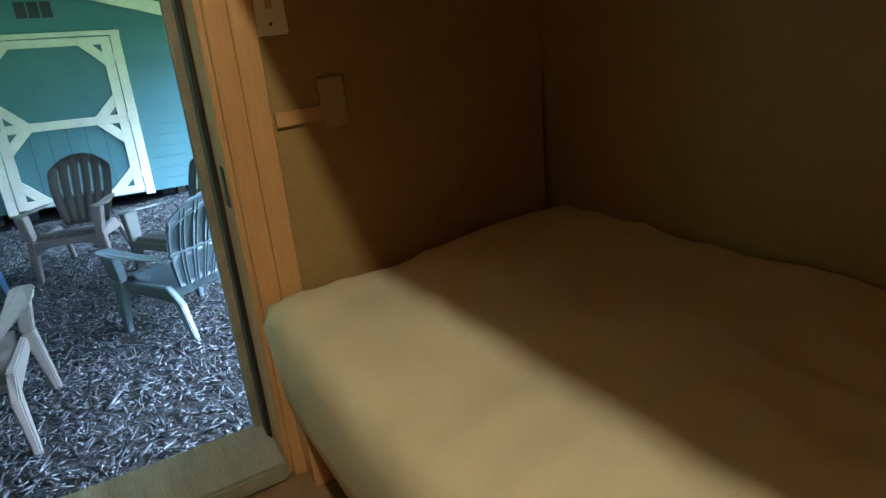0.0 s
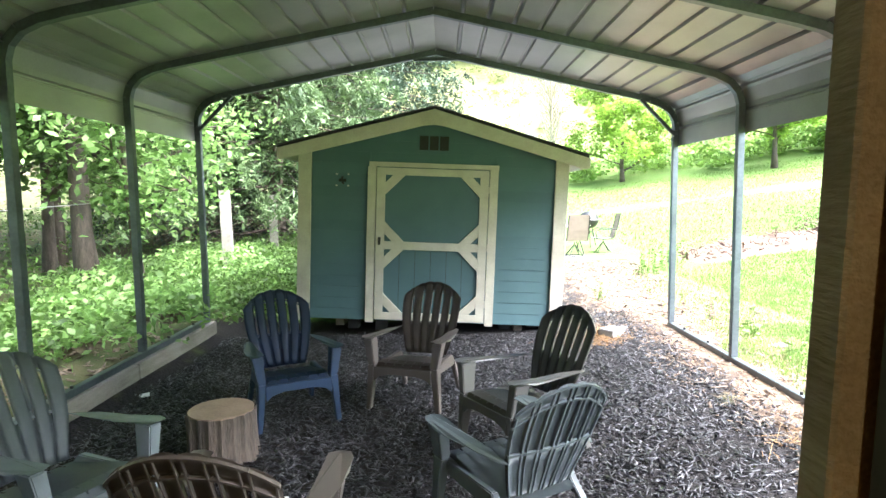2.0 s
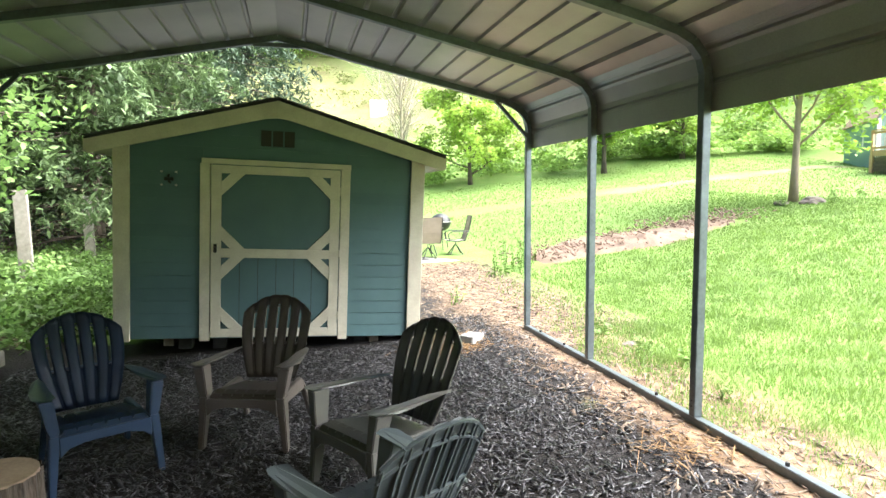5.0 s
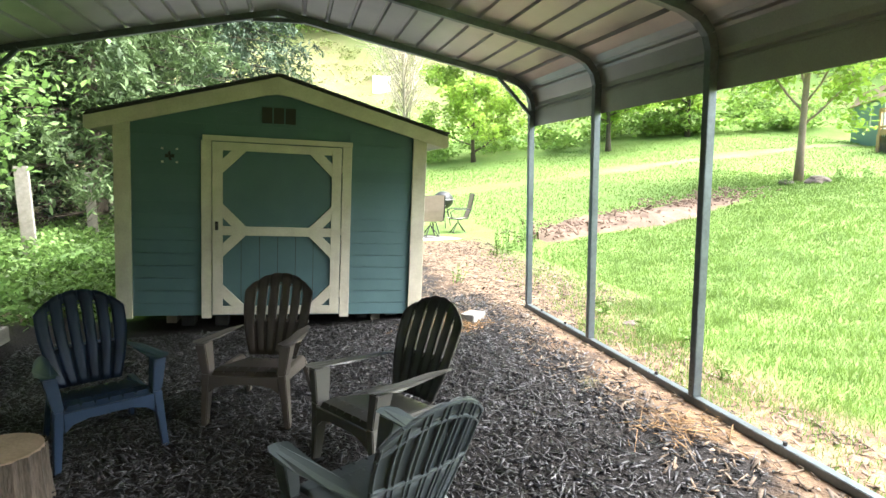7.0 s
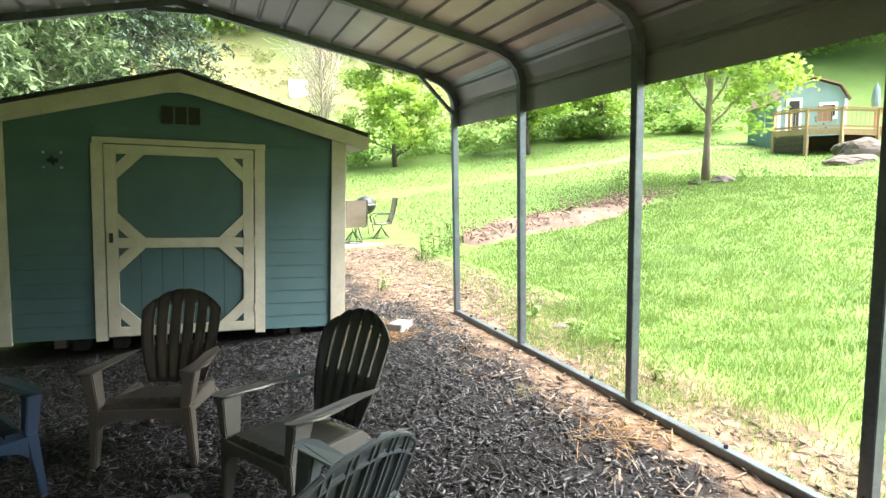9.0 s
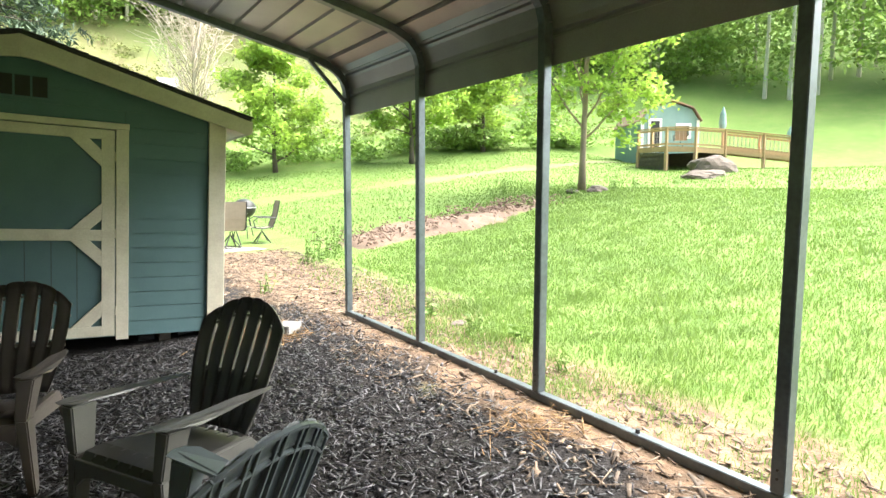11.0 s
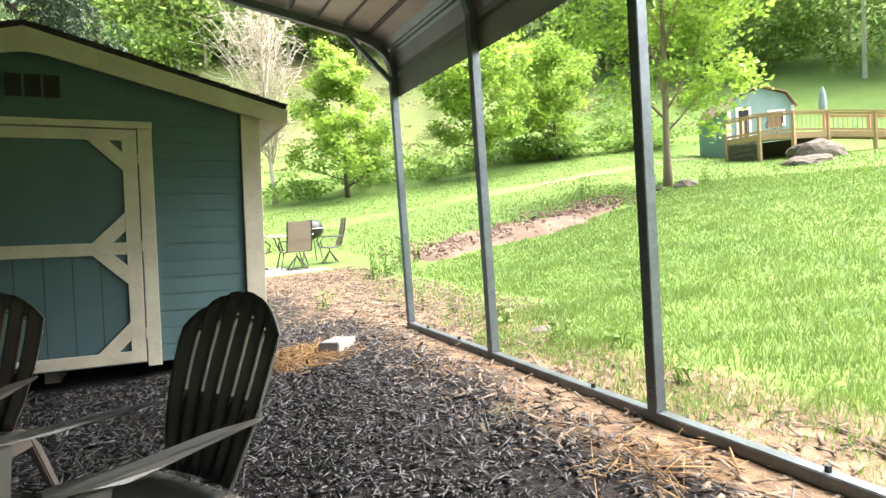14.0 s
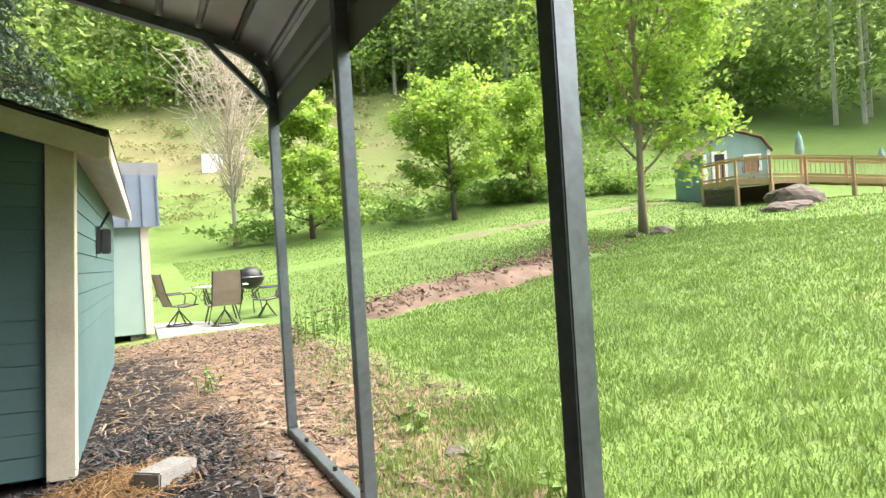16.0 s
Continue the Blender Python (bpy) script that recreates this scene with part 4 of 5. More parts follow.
def patio_chair(label):
    ch = thing("patio_chair", pose(0, 0, 0), label, "chair", "chairs round the patio table")
    bm = bmesh.new()
    tube(bm, [(0.24 * math.cos(a), 0.24 * math.sin(a), 0.02) for a in [2 * math.pi * k / 20 for k in range(21)]], 0.013, 6, False)
    part("swivel_ring", bm, M["black"], ch)
    bm = bmesh.new()
    for a in (0.78, 2.35, 3.93, 5.5):
        tube(bm, [(0.24 * math.cos(a), 0.24 * math.sin(a), 0.02), (0.12 * math.cos(a), 0.12 * math.sin(a), 0.16), (0, 0, 0.30), (0, 0, 0.36)], 0.013, 6)
    part("pedestal", bm, M["black"], ch)
    for s in (-1, 1):
        bm = bmesh.new()
        tube(bm, [(s * 0.26, 0.28, 0.40), (s * 0.26, 0.0, 0.37), (s * 0.26, -0.20, 0.40), (s * 0.26, -0.30, 0.65), (s * 0.25, -0.38, 1.02)], 0.014, 6)
        part("side_tube", bm, M["black"], ch)
        bm = bmesh.new()
        tube(bm, [(s * 0.28, 0.20, 0.40), (s * 0.30, 0.24, 0.55), (s * 0.30, 0.14, 0.63), (s * 0.29, -0.30, 0.62)], 0.014, 6)
        part("armrest", bm, M["black"], ch)
    bm = bmesh.new()
    prof = [(0.28, 0.40), (0.0, 0.37), (-0.20, 0.40), (-0.30, 0.65), (-0.38, 1.02)]
    rows = [[bm.verts.new((x, y, z)) for x in (-0.25, 0.25)] for y, z in prof]
    for a, c in zip(rows, rows[1:]):
        bm.faces.new((a[0], a[1], c[1], c[0]))
    bmesh.ops.solidify(bm, geom=bm.faces[:], thickness=0.008)
    part("sling_seat", bm, M["sling"], ch, "tan mesh sling")
    return ch


pc = patio_chair("dark metal swivel patio chair with tan sling")
pc.matrix_basis = pose(3.45, 16.75, 0.127, 0, 0, 5)
copy_thing(pc, pose(2.72, 17.6, 0.127, 0, 0, -75))
copy_thing(pc, pose(4.35, 17.5, 0.127, 0, 0, 85))
tb = thing("patio_table", pose(3.5, 17.55, 0.127), "round dark metal patio table", "table")
bm = bmesh.new()
tube(bm, [(0, 0, 0.70), (0, 0, 0.725)], 0.52, 32)
part("tabletop", bm, M["concrete"], tb, "pale glassy tabletop", 0.004)
for a in (0.78, 2.35, 3.93, 5.5):
    bm = bmesh.new()
    tube(bm, [(0.42 * math.cos(a), 0.42 * math.sin(a), 0.0), (0.30 * math.cos(a), 0.30 * math.sin(a), 0.35), (0.45 * math.cos(a), 0.45 * math.sin(a), 0.70)], 0.016, 6)
    part("leg", bm, M["black"], tb)
gr = thing("kettle_grill", pose(4.25, 18.7, 0.127), "black kettle grill on thin legs", "grill")
bm = bmesh.new()
bmesh.ops.create_uvsphere(bm, u_segments=24, v_segments=14, radius=0.29, matrix=Matrix.Translation((0, 0, 0.80)) @ Matrix.Diagonal((1, 1, 0.85, 1)))
part("bowl", bm, M["black"], gr, "", 0, True)
bm = bmesh.new()
tube(bm, [(0.3 * math.cos(a), 0.3 * math.sin(a), 0.82) for a in [2 * math.pi * k / 24 for k in range(25)]], 0.012, 6, False)
part("rim", bm, M["sheet"], gr)
for a in (0.5, 2.6, 4.7):
    bm = bmesh.new()
    tube(bm, [(0.3 * math.cos(a), 0.3 * math.sin(a), 0.0), (0.15 * math.cos(a), 0.15 * math.sin(a), 0.62)], 0.012, 6)
    part("leg", bm, M["black"], gr)
bm = bmesh.new()
tube(bm, [(-0.06, 0, 1.06), (-0.05, 0, 1.11), (0.05, 0, 1.11), (0.06, 0, 1.06)], 0.012, 6)
part("lid_handle", bm, M["cutwood"], gr)


# ---- lawn wall, weeds and soil ----
def at_ground(name, x, y, label, category, turn=0.0, dz=0.0, group=""):
    return thing(name, pose(x, y, ground_z(x, y) + dz, 0, 0, turn), label, category, group)


def stone(name, x, y, sx, sy, sz, seed, mat="rock", label="", category="rock", turn=0.0):
    bm = bmesh.new()
    bmesh.ops.create_icosphere(bm, subdivisions=3, radius=1)
    for v in bm.verts:
        n = 1 + 0.35 * noise.noise(v.co * 1.3 + Vector((seed, 0, 0))) + 0.12 * noise.noise(v.co * 4 + Vector((0, seed, 0)))
        v.co = Vector((v.co.x * sx * n, v.co.y * sy * n, v.co.z * sz * n))
    ob = part(name, bm, M[mat])
    ob.matrix_basis = pose(x, y, ground_z(x, y) + sz * 0.25, 0, 0, turn)
    return tagged(ob, label, category)


# ---- trees ----
def limb(a, d, length, r, segs=5, wander=0.25, lift=0.0):
    pts, rad = [Vector(a)], [r]
    d = Vector(d).normalized()
    for k in range(segs):
        d = (d + Vector((random.uniform(-1, 1), random.uniform(-1, 1), random.uniform(-1, 1))) * wander + Vector((0, 0, lift))).normalized()
        pts.append(pts[-1] + d * length / segs)
        rad.append(r * (1 - 0.8 * (k + 1) / segs))
    return pts, rad


def broadleaf(name, x, y, height, spread, trunk_r, n_leaves, leaf, leaf_mat, label, bark="bark", base=0.25, seed=1, lean=(0, 0), clump=0.5, top=0.0, limbs=16, rise=0.35):
    """A tapered trunk with limbs and twigs, and a crown of single leaves set in clumps round the twigs."""
    random.seed(seed)
    tr = at_ground(name, x, y, label, "tree", dz=-0.08)
    bm = bmesh.new()
    pts, rad = limb((0, 0, 0), (lean[0], lean[1], 1), height * 0.92, trunk_r, 8, 0.06, 0.15)
    rad = [max(r, 0.012) for r in rad]
    rad[0] *= 1.35
    tube(bm, pts, rad, 9)
    tips = []
    for k in range(limbs):
        f = base + (0.96 - base) * (k + random.random() * 0.6) / limbs
        i = min(int(f * 8), 7)
        p = pts[i].lerp(pts[i + 1], f * 8 - i)
        a = k * 2.4 + random.uniform(-0.4, 0.4)
        prof = math.sin(math.pi * min(1, max(0.08, (1 - f) * 0.85 + 0.12))) if not top else (1 - f) ** 0.8 + 0.1
        ln = spread * max(0.25, prof) * random.uniform(0.75, 1.1)
        lp, lr = limb(p, (math.cos(a), math.sin(a), rise), ln, max(rad[i] * 0.42, 0.012), 5, 0.22, 0.08)
        tube(bm, lp, [max(q, 0.006 if n_leaves else 0.02) for q in lr], 6)
        for q in range(2, 6):
            tips.append(lp[q])
            for _ in range(2):
                tp, trr = limb(lp[q], (random.uniform(-1, 1), random.uniform(-1, 1), random.uniform(-0.3, 0.9)), ln * 0.38, 0.014, 3, 0.3)
                tube(bm, tp, [max(w, 0.004 if n_leaves else 0.012) for w in trr], 4, False)
                tips += tp[1:]
    part("trunk", bm, M[bark], tr, "trunk with spreading limbs", 0, True)
    if n_leaves:
        t = np.array([tuple(p) for p in tips])
        c = t[rng.integers(0, len(t), n_leaves)] + rng.normal(size=(n_leaves, 3)) * clump * np.array([1, 1, 0.55])
        v, f = leaves(c, leaf)
        ob = new("crown", quick("crown", v, f, M[leaf_mat]))
        ob.parent = tr
        tagged(ob, kind="stuff")
    return tr


def conifer(name, x, y, height, spread, n, label, seed=1, needles="needle", low=0.06):
    """A straight trunk with drooping boughs, bare brown ones below, and fans of narrow needle sprays on the others."""
    random.seed(seed)
    tr = at_ground(name, x, y, label, "tree", dz=-0.05)
    bm = bmesh.new()
    tube(bm, [(0, 0, 0), (0, 0, height * 0.5), (0, 0, height)], [0.2, 0.12, 0.02], 8)
    cs = []
    rows = int(height / 0.38)
    per = int(n / rows / 8)
    for k in range(rows):
        f = 0.03 + 0.95 * k / rows
        bare = f < low
        for j in range(8):
            a = j * 0.785 + k * 1.7 + random.uniform(-0.25, 0.25)
            ln = (spread * (1 - f) ** 0.85 * random.uniform(0.7, 1.12) + 0.15) * (0.75 if bare else 1)
            d = Vector((math.cos(a), math.sin(a), 0))
            p0 = Vector((0, 0, height * f))
            line = [p0 + d * ln * q + Vector((0, 0, -0.30 * ln * q * q + 0.16 * ln * q ** 4)) for q in (0, 0.35, 0.7, 1.0)]
            tube(bm, line, [0.025, 0.018, 0.01, 0.004], 4, False)
            across = Vector((-d.y, d.x, 0))
            twigs = 7
            for t in range(twigs):
                q = 0.25 + 0.75 * (t + random.random()) / twigs
                i = min(int(q * 3), 2)
                p = line[i].lerp(line[i + 1], min(q * 3 - i, 1))
                for side in (-1, 1):
                    tip = p + across * side * 0.34 * ln * (1.15 - q) + d * 0.16 * ln + Vector((0, 0, -0.12 * ln - 0.1))
                    if bare:
                        tube(bm, [p, tip], [0.007, 0.003], 3, False)
                        continue
                    for _ in range(max(per // (twigs * 2), 1)):
                        w = random.random()
                        cs.append(tuple(p.lerp(tip, w) + Vector((random.gauss(0, 0.05), random.gauss(0, 0.05), random.uniform(-0.16, 0.03)))))
    part("trunk", bm, M["bark"], tr, "straight trunk with bare lower boughs")
    v, f = leaves(np.array(cs), 0.2, 0.5, 0.27, 0.6)
    ob = new("crown", quick("crown", v, f, M[needles]))
    ob.parent = tr
    tagged(ob, "drooping needle boughs", kind="stuff")
    return tr


broadleaf("lawn_tree", 14.93, 17.59, 10.0, 5.4, 0.115, 26000, 0.2, "leaf_lime", "young lime-green tree alone on the lawn", bark="tan_bark", seed=4, base=0.17, clump=0.24, limbs=22, rise=1.05)
broadleaf("lawn_edge_tree", 10.3, 35.9, 8.6, 3.5, 0.12, 15000, 0.25, "leaf_lime", "conical fresh green tree at the lawn's far edge", seed=8, base=0.08, clump=0.24, top=1.0, limbs=26)
broadleaf("round_tree", 17.3, 33.2, 7.4, 3.4, 0.14, 13000, 0.26, "leaf_lime", "round bright green tree at the foot of the hill", seed=12, base=0.2, clump=0.25, limbs=20)
broadleaf("round_tree", 23.1, 34.3, 6.6, 3.2, 0.14, 11000, 0.26, "leaf_lime", "round yellow-green tree behind the drive", seed=13, base=0.2, clump=0.25, limbs=18)
broadleaf("bare_tree", 6.9, 38.7, 10.6, 4.2, 0.14, 0, 0.1, "leaf_mid", "bare pale-barked tree with upright twigs", "bare_bark", seed=21, base=0.22, limbs=84, rise=1.6)
broadleaf("woodland_tree", -4.25, 11.0, 6.5, 2.2, 0.07, 13000, 0.12, "leaf_maple", "leafy young maple beside the carport", seed=31, base=0.18, clump=0.35, limbs=16)
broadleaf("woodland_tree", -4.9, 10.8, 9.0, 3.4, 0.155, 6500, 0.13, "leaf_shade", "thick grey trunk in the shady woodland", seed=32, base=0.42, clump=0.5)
# the last seven, south-west and out of view, are added to block sky light
WOODS = [(-6.4, 12.2, 9), (-7.5, 8.6, 9), (-8.0, 15.0, 11), (-10.5, 11, 12), (-11, 18, 12), (-9.5, 5.5, 10), (-6.6, 5.0, 8), (-13, 14, 12), (-14, 22, 13), (-9, 25, 12), (-16, 9, 12), (-12, 3, 11), (-7.0, 1.0, 10), (-8.5, -3.5, 11), (-6.5, -8.0, 10), (-12, -5, 12), (-16, 1, 13), (-10, -12, 12), (-5.5, -15, 11)]
for k, (x, y, h) in enumerate(WOODS):
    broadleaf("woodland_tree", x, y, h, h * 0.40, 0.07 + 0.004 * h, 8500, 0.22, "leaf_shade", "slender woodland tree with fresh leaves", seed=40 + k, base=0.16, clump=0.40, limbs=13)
conifer("spruce", -1.9, 22.0, 13.5, 4.0, 60000, "dark blue-green spruce behind the shed", 5)
conifer("spruce", -3.9, 17.2, 11.5, 4.3, 95000, "light green drooping spruce with bare lower boughs", 6, "needle_light", 0.15)
conifer("spruce", -7.0, 20.5, 12.5, 4.2, 40000, "dark drooping spruce deep in the woodland", 7)

# the wooded hillside and undergrowth, past counting
def crowns(spots, per, leaf, spread):
    vs, fs, n0 = [], [], 0
    for x, y, h, w in spots:
        z = ground_z(x, y)
        m = per
        k = 7
        cc = rng.normal(size=(k, 3)) * np.array([w * 0.40, w * 0.40, h * 0.21]) + np.array([0, 0, h * 0.56])
        c = cc[rng.integers(0, k, m)] + rng.normal(size=(m, 3)) * np.array([w * 0.22, w * 0.22, h * 0.10])
        c[:, 2] = np.clip(c[:, 2], h * 0.12, None)
        v, f = leaves(c + np.array([x, y, z]), leaf)
        vs.append(v)
        fs.append(f + n0)
        n0 += len(v)
    return np.concatenate(vs), np.concatenate(fs)


spots, trunks = [], bmesh.new()
for k in range(430):
    a = radians(rng.uniform(-62, 78))
    az = math.degrees(a)
    edge = 60 if -12 < az < 30 else (50 if az < -12 else (58 if az < 42 else 56))
    r = edge + 75 * rng.random() ** 2.0
    x, y = 2 + r * math.sin(a), 5 + r * math.cos(a)
    h = rng.uniform(9, 16) + (5 if a > 0.45 else 0)
    spots.append((x, y, h, h * rng.uniform(0.34, 0.5)))
    if k % 2 == 0:
        tube(trunks, [(x, y, ground_z(x, y) - 0.3), (x + 0.2, y, ground_z(x, y) + h * 0.85)], [0.2, 0.07], 5, False)
v, f = crowns(spots, 500, 0.62, 0.4)
woods = new("hill_woods", quick("hill_woods", v, f, M["leaf_dark"]))
tagged(woods, "dense spring woodland covering the hillside", "woods", kind="stuff")
ob = part("hill_trunks", trunks, M["pale_bark"])
tagged(ob, "pale trunks among the hillside woods", "tree trunks", kind="stuff")

edge_trees = []
for k in range(110):
    a = radians(rng.uniform(-14, 76))
    r = (55 if a > 0.6 else 58) + 9 * rng.random()
    h = rng.uniform(4.5, 9)
    edge_trees.append((2 + r * math.sin(a), 5 + r * math.cos(a), h, h * rng.uniform(0.5, 0.75)))
v, f = crowns(edge_trees, 420, 0.42, 0.4)
tagged(new("woodland_edge", quick("woodland_edge", v, f, M["leaf_mid"])), "leafy bright trees along the foot of the woods", "woods", kind="stuff")
low = []
for k in range(190):
    x, y = -3.75 - 16 * rng.random() ** 1.4, rng.uniform(4, 34)
    low.append((x, y, rng.uniform(0.35, 0.9) * (1.5 if x < -6 else 0.8), rng.uniform(0.8, 1.6)))
for k in range(70):
    low.append((-3.55 - 1.2 * rng.random(), 5.5 + 9.5 * rng.random() ** 0.7, rng.uniform(0.18, 0.45), rng.uniform(0.4, 0.7)))
for k in range(46):
    low.append((-3.3 + 1.4 * rng.random(), 10.2 + 4.5 * rng.random(), rng.uniform(0.2, 0.5), rng.uniform(0.4, 0.7)))
# undergrowth takes leaf_shade, whose colour already holds the woodland shade
v, f = crowns(low, 240, 0.08, 0.5)
tagged(new("undergrowth", quick("undergrowth", v, f, M["leaf_shade"])), "leafy undergrowth along the woodland edge, coloured darker for shade", "undergrowth", kind="stuff")
fern = []
for k in range(95):
    fern.append((-2.95 - 2.6 * rng.random() ** 1.3, 7.5 + 9.5 * rng.random() ** 0.8, rng.uniform(0.25, 0.6), rng.uniform(0.5, 0.9)))
v, f = crowns(fern, 200, 0.10, 0.5)
tagged(new("ferns", quick("ferns", v, f, M["leaf_maple"])), "bright ferny growth on the woodland floor", "ferns", kind="stuff")
scrub = []
for k in range(38):
    t = rng.random()
    x, y = 8 + 24 * t + rng.normal() * 1.5, 39 - 5 * t + rng.normal() * 1.6
    scrub.append((x, y, rng.uniform(0.6, 1.7), rng.uniform(1.2, 2.6)))
v, f = crowns(scrub, 330, 0.28, 0.5)
tagged(new("scrub", quick("scrub", v, f, M["leaf_mid"])), "scrubby bushes along the lawn's far edge", "shrubs", kind="stuff")


# ---- far cabin with its deck ----
deck = thing("deck", pose(24, 20, 2.4), "new pine deck with railing and a long ramp", "deck")
TIP, COR, MIDP, HEAD, FOOT = (0.04, 2.90, 1.01), (-0.37, 0.98, 0.98), (0.35, -0.01, 0.93), (1.43, -0.73, 0.84), (3.38, -3.14, 0.42)
BACK = Vector((2.5, 1.9, 0.06))


def deck_part(nm, *bars):
    bm = bmesh.new()
    for a, b, w, h in bars:
        beam(bm, a, b, w, h)
    return part(nm, bm, M["deckwood"], deck)


def slab(nm, pts, thick):
    bm = bmesh.new()
    lo = [bm.verts.new(Vector(p) - Vector((0, 0, thick))) for p in pts]
    hi = [bm.verts.new(p) for p in pts]
    k = len(pts)
    bm.faces.new(hi)
    bm.faces.new(lo[::-1])
    for q in range(k):
        bm.faces.new((lo[q], lo[(q + 1) % k], hi[(q + 1) % k], hi[q]))
    part(nm, bm, M["deckwood"], deck)


def railing(a, b, n, skirt=0.24):
    """Fascia, posts, rails and thin balusters between two deck corners."""
    a, b = Vector(a), Vector(b)
    up = Vector((0, 0, 1))
    deck_part("fascia", (a - up * skirt / 2, b - up * skirt / 2, 0.04, skirt))
    deck_part("top_rail", (a + up * 0.84, b + up * 0.84, 0.14, 0.045))
    deck_part("rail", (a + up * 0.10, b + up * 0.10, 0.05, 0.09))
    deck_part("rail", (a + up * 0.74, b + up * 0.74, 0.04, 0.09))
    for k in range(n):
        p = a.lerp(b, k / n)
        deck_part("post", (p - up * 0.2, p + up * 0.83, 0.10, 0.10))
    m = int((b - a).length / 0.16)
    for k in range(1, m):
        p = a.lerp(b, k / m)
        bm = bmesh.new()
        beam(bm, p + up * 0.14, p + up * 0.70, 0.014, 0.014)
        part("baluster", bm, M["sheet"], deck)


slab("deck_floor", [TIP, COR, MIDP, HEAD, Vector(HEAD) + BACK, Vector(TIP) + BACK], 0.05)
railing(TIP, COR, 2)
railing(COR, MIDP, 1)
railing(MIDP, HEAD, 1)
railing(HEAD, FOOT, 2, 0.2)
deck_part("post", (Vector(FOOT) - Vector((0, 0, 0.2)), Vector(FOOT) + Vector((0, 0, 0.83)), 0.10, 0.10))
SIDE = Vector((0.95, 0.75, 0))
railing(Vector(HEAD) + SIDE, Vector(FOOT) + SIDE, 2, 0.2)
slab("ramp_floor", [HEAD, FOOT, Vector(FOOT) + SIDE, Vector(HEAD) + SIDE], 0.05)
for p in (TIP, COR, MIDP, HEAD, Vector(HEAD).lerp(Vector(FOOT), 0.5), FOOT, Vector(TIP) + BACK, Vector(HEAD) + BACK):
    p = Vector(p)
    deck_part("support_post", ((p.x, p.y, ground_z(24 + p.x, 20 + p.y) - 2.5), p - Vector((0, 0, 0.205)), 0.13, 0.13))
for nm, a, b in (("lattice", Vector(TIP), Vector(COR)), ("lattice", Vector(TIP) + BACK * 0.35, Vector(HEAD) + BACK * 0.35)):
    bm = bmesh.new()
    for k in range(16):
        for tilt_way in (-1, 1):
            f, g = k / 16, (k + tilt_way * 2.0) / 16
            if 0 <= g <= 1:
                p, q = a.lerp(b, f), a.lerp(b, g)
                beam(bm, (p.x, p.y, -0.15), (q.x, q.y, q.z - 0.22), 0.012, 0.05)
    part(nm, bm, M["timber"], deck, "dark diagonal lattice skirt")
bm = bmesh.new()
a, b = Vector(TIP) + BACK * 0.4, Vector(HEAD) + BACK * 0.4
beam(bm, (a.x, a.y, 0.3), (b.x, b.y, 0.3), 0.03, 0.95)
part("skirt_board", bm, M["timber"], deck, "dark boards closing the space beneath")

cabin = thing("cabin", pose(27.66, 23.88, 3.3, 0, 0, -33.2), "pale aqua cabin with brown gambrel roof behind its deck", "house")
gam = [(-1.5, 0.0), (1.5, 0.0), (1.5, 1.75), (1.12, 2.32), (0, 2.70), (-1.12, 2.32), (-1.5, 1.75)]
bm = bmesh.new()
prism(bm, [(x, z if z else -1.2) for x, z in gam], 0, 5.0)
part("wall", bm, M["aqua"], cabin)
for s in (-1, 1):
    for (x0, z0), (x1, z1) in (((1.62, 1.68), (1.16, 2.38)), ((1.16, 2.38), (0, 2.78))):
        bm = bmesh.new()
        prism(bm, [(s * x0, z0), (s * x1, z1), (s * x1, z1 + 0.06), (s * (x0 + 0.02), z0 + 0.05)], -0.15, 5.15)
        part("roof", bm, M["rust"], cabin, "brown roof slope")
for x0, x1, z0, z1, nm, mat in ((-1.15, -0.45, 0.05, 1.85, "door", "white"), (0.3, 1.1, 0.8, 1.6, "window", "white")):
    bm = bmesh.new()
    box(bm, x0, x1, -0.05, 0.02, z0, z1)
    d = part(nm, bm, M[mat], cabin)
    bm = bmesh.new()
    box(bm, x0 + 0.12, x1 - 0.12, -0.06, -0.04, z0 + 0.14, z1 - 0.14)
    part("pane", bm, M["black"], d)
for s in (-1, 1):
    bm = bmesh.new()
    box(bm, s * 1.38, s * 1.53, -0.03, 0.06, -0.6, 1.75)
    part("corner_trim", bm, M["white"], cabin, "white corner board")
bm = bmesh.new()
box(bm, -1.53, -1.48, 1.9, 2.0, 0.5, 1.4)
part("window", bm, M["white"], cabin)
for x, y, z, top, cover in ((26.44, 20.1, 3.3, 5.2, 0.95), (29.66, 18.7, 2.2, 4.38, 0.6)):
    um = thing("patio_umbrella", pose(x, y, z), "closed pale blue patio umbrella beside the far cabin", "umbrella")
    h = top - z
    bm = bmesh.new()
    tube(bm, [(0, 0, -0.05), (0, 0, h)], 0.025, 6)
    part("pole", bm, M["deckwood"], um)
    bm = bmesh.new()
    tube(bm, [(0, 0, h - cover), (0, 0, h - cover * 0.8), (0, 0, h - 0.25), (0, 0, h + 0.05)], [0.13, 0.17, 0.12, 0.01], 10)
    part("canopy", bm, M["aqua"], um)
dc = patio_chair("dark metal chair standing on the far deck")
dc.matrix_basis = pose(25.3, 21.5, 3.36, 0, 0, -50)
stone("boulder", 23.35, 18.45, 0.95, 0.7, 0.55, 3, label="large grey-brown boulder below the deck", turn=-50)
stone("boulder", 21.2, 17.3, 0.9, 0.5, 0.22, 5, label="flat grey rock on the slope below the deck", turn=-30)
stone("boulder", 20.2, 16.9, 0.6, 0.45, 0.18, 6, label="flat pale rock on the slope below the deck", turn=-20)
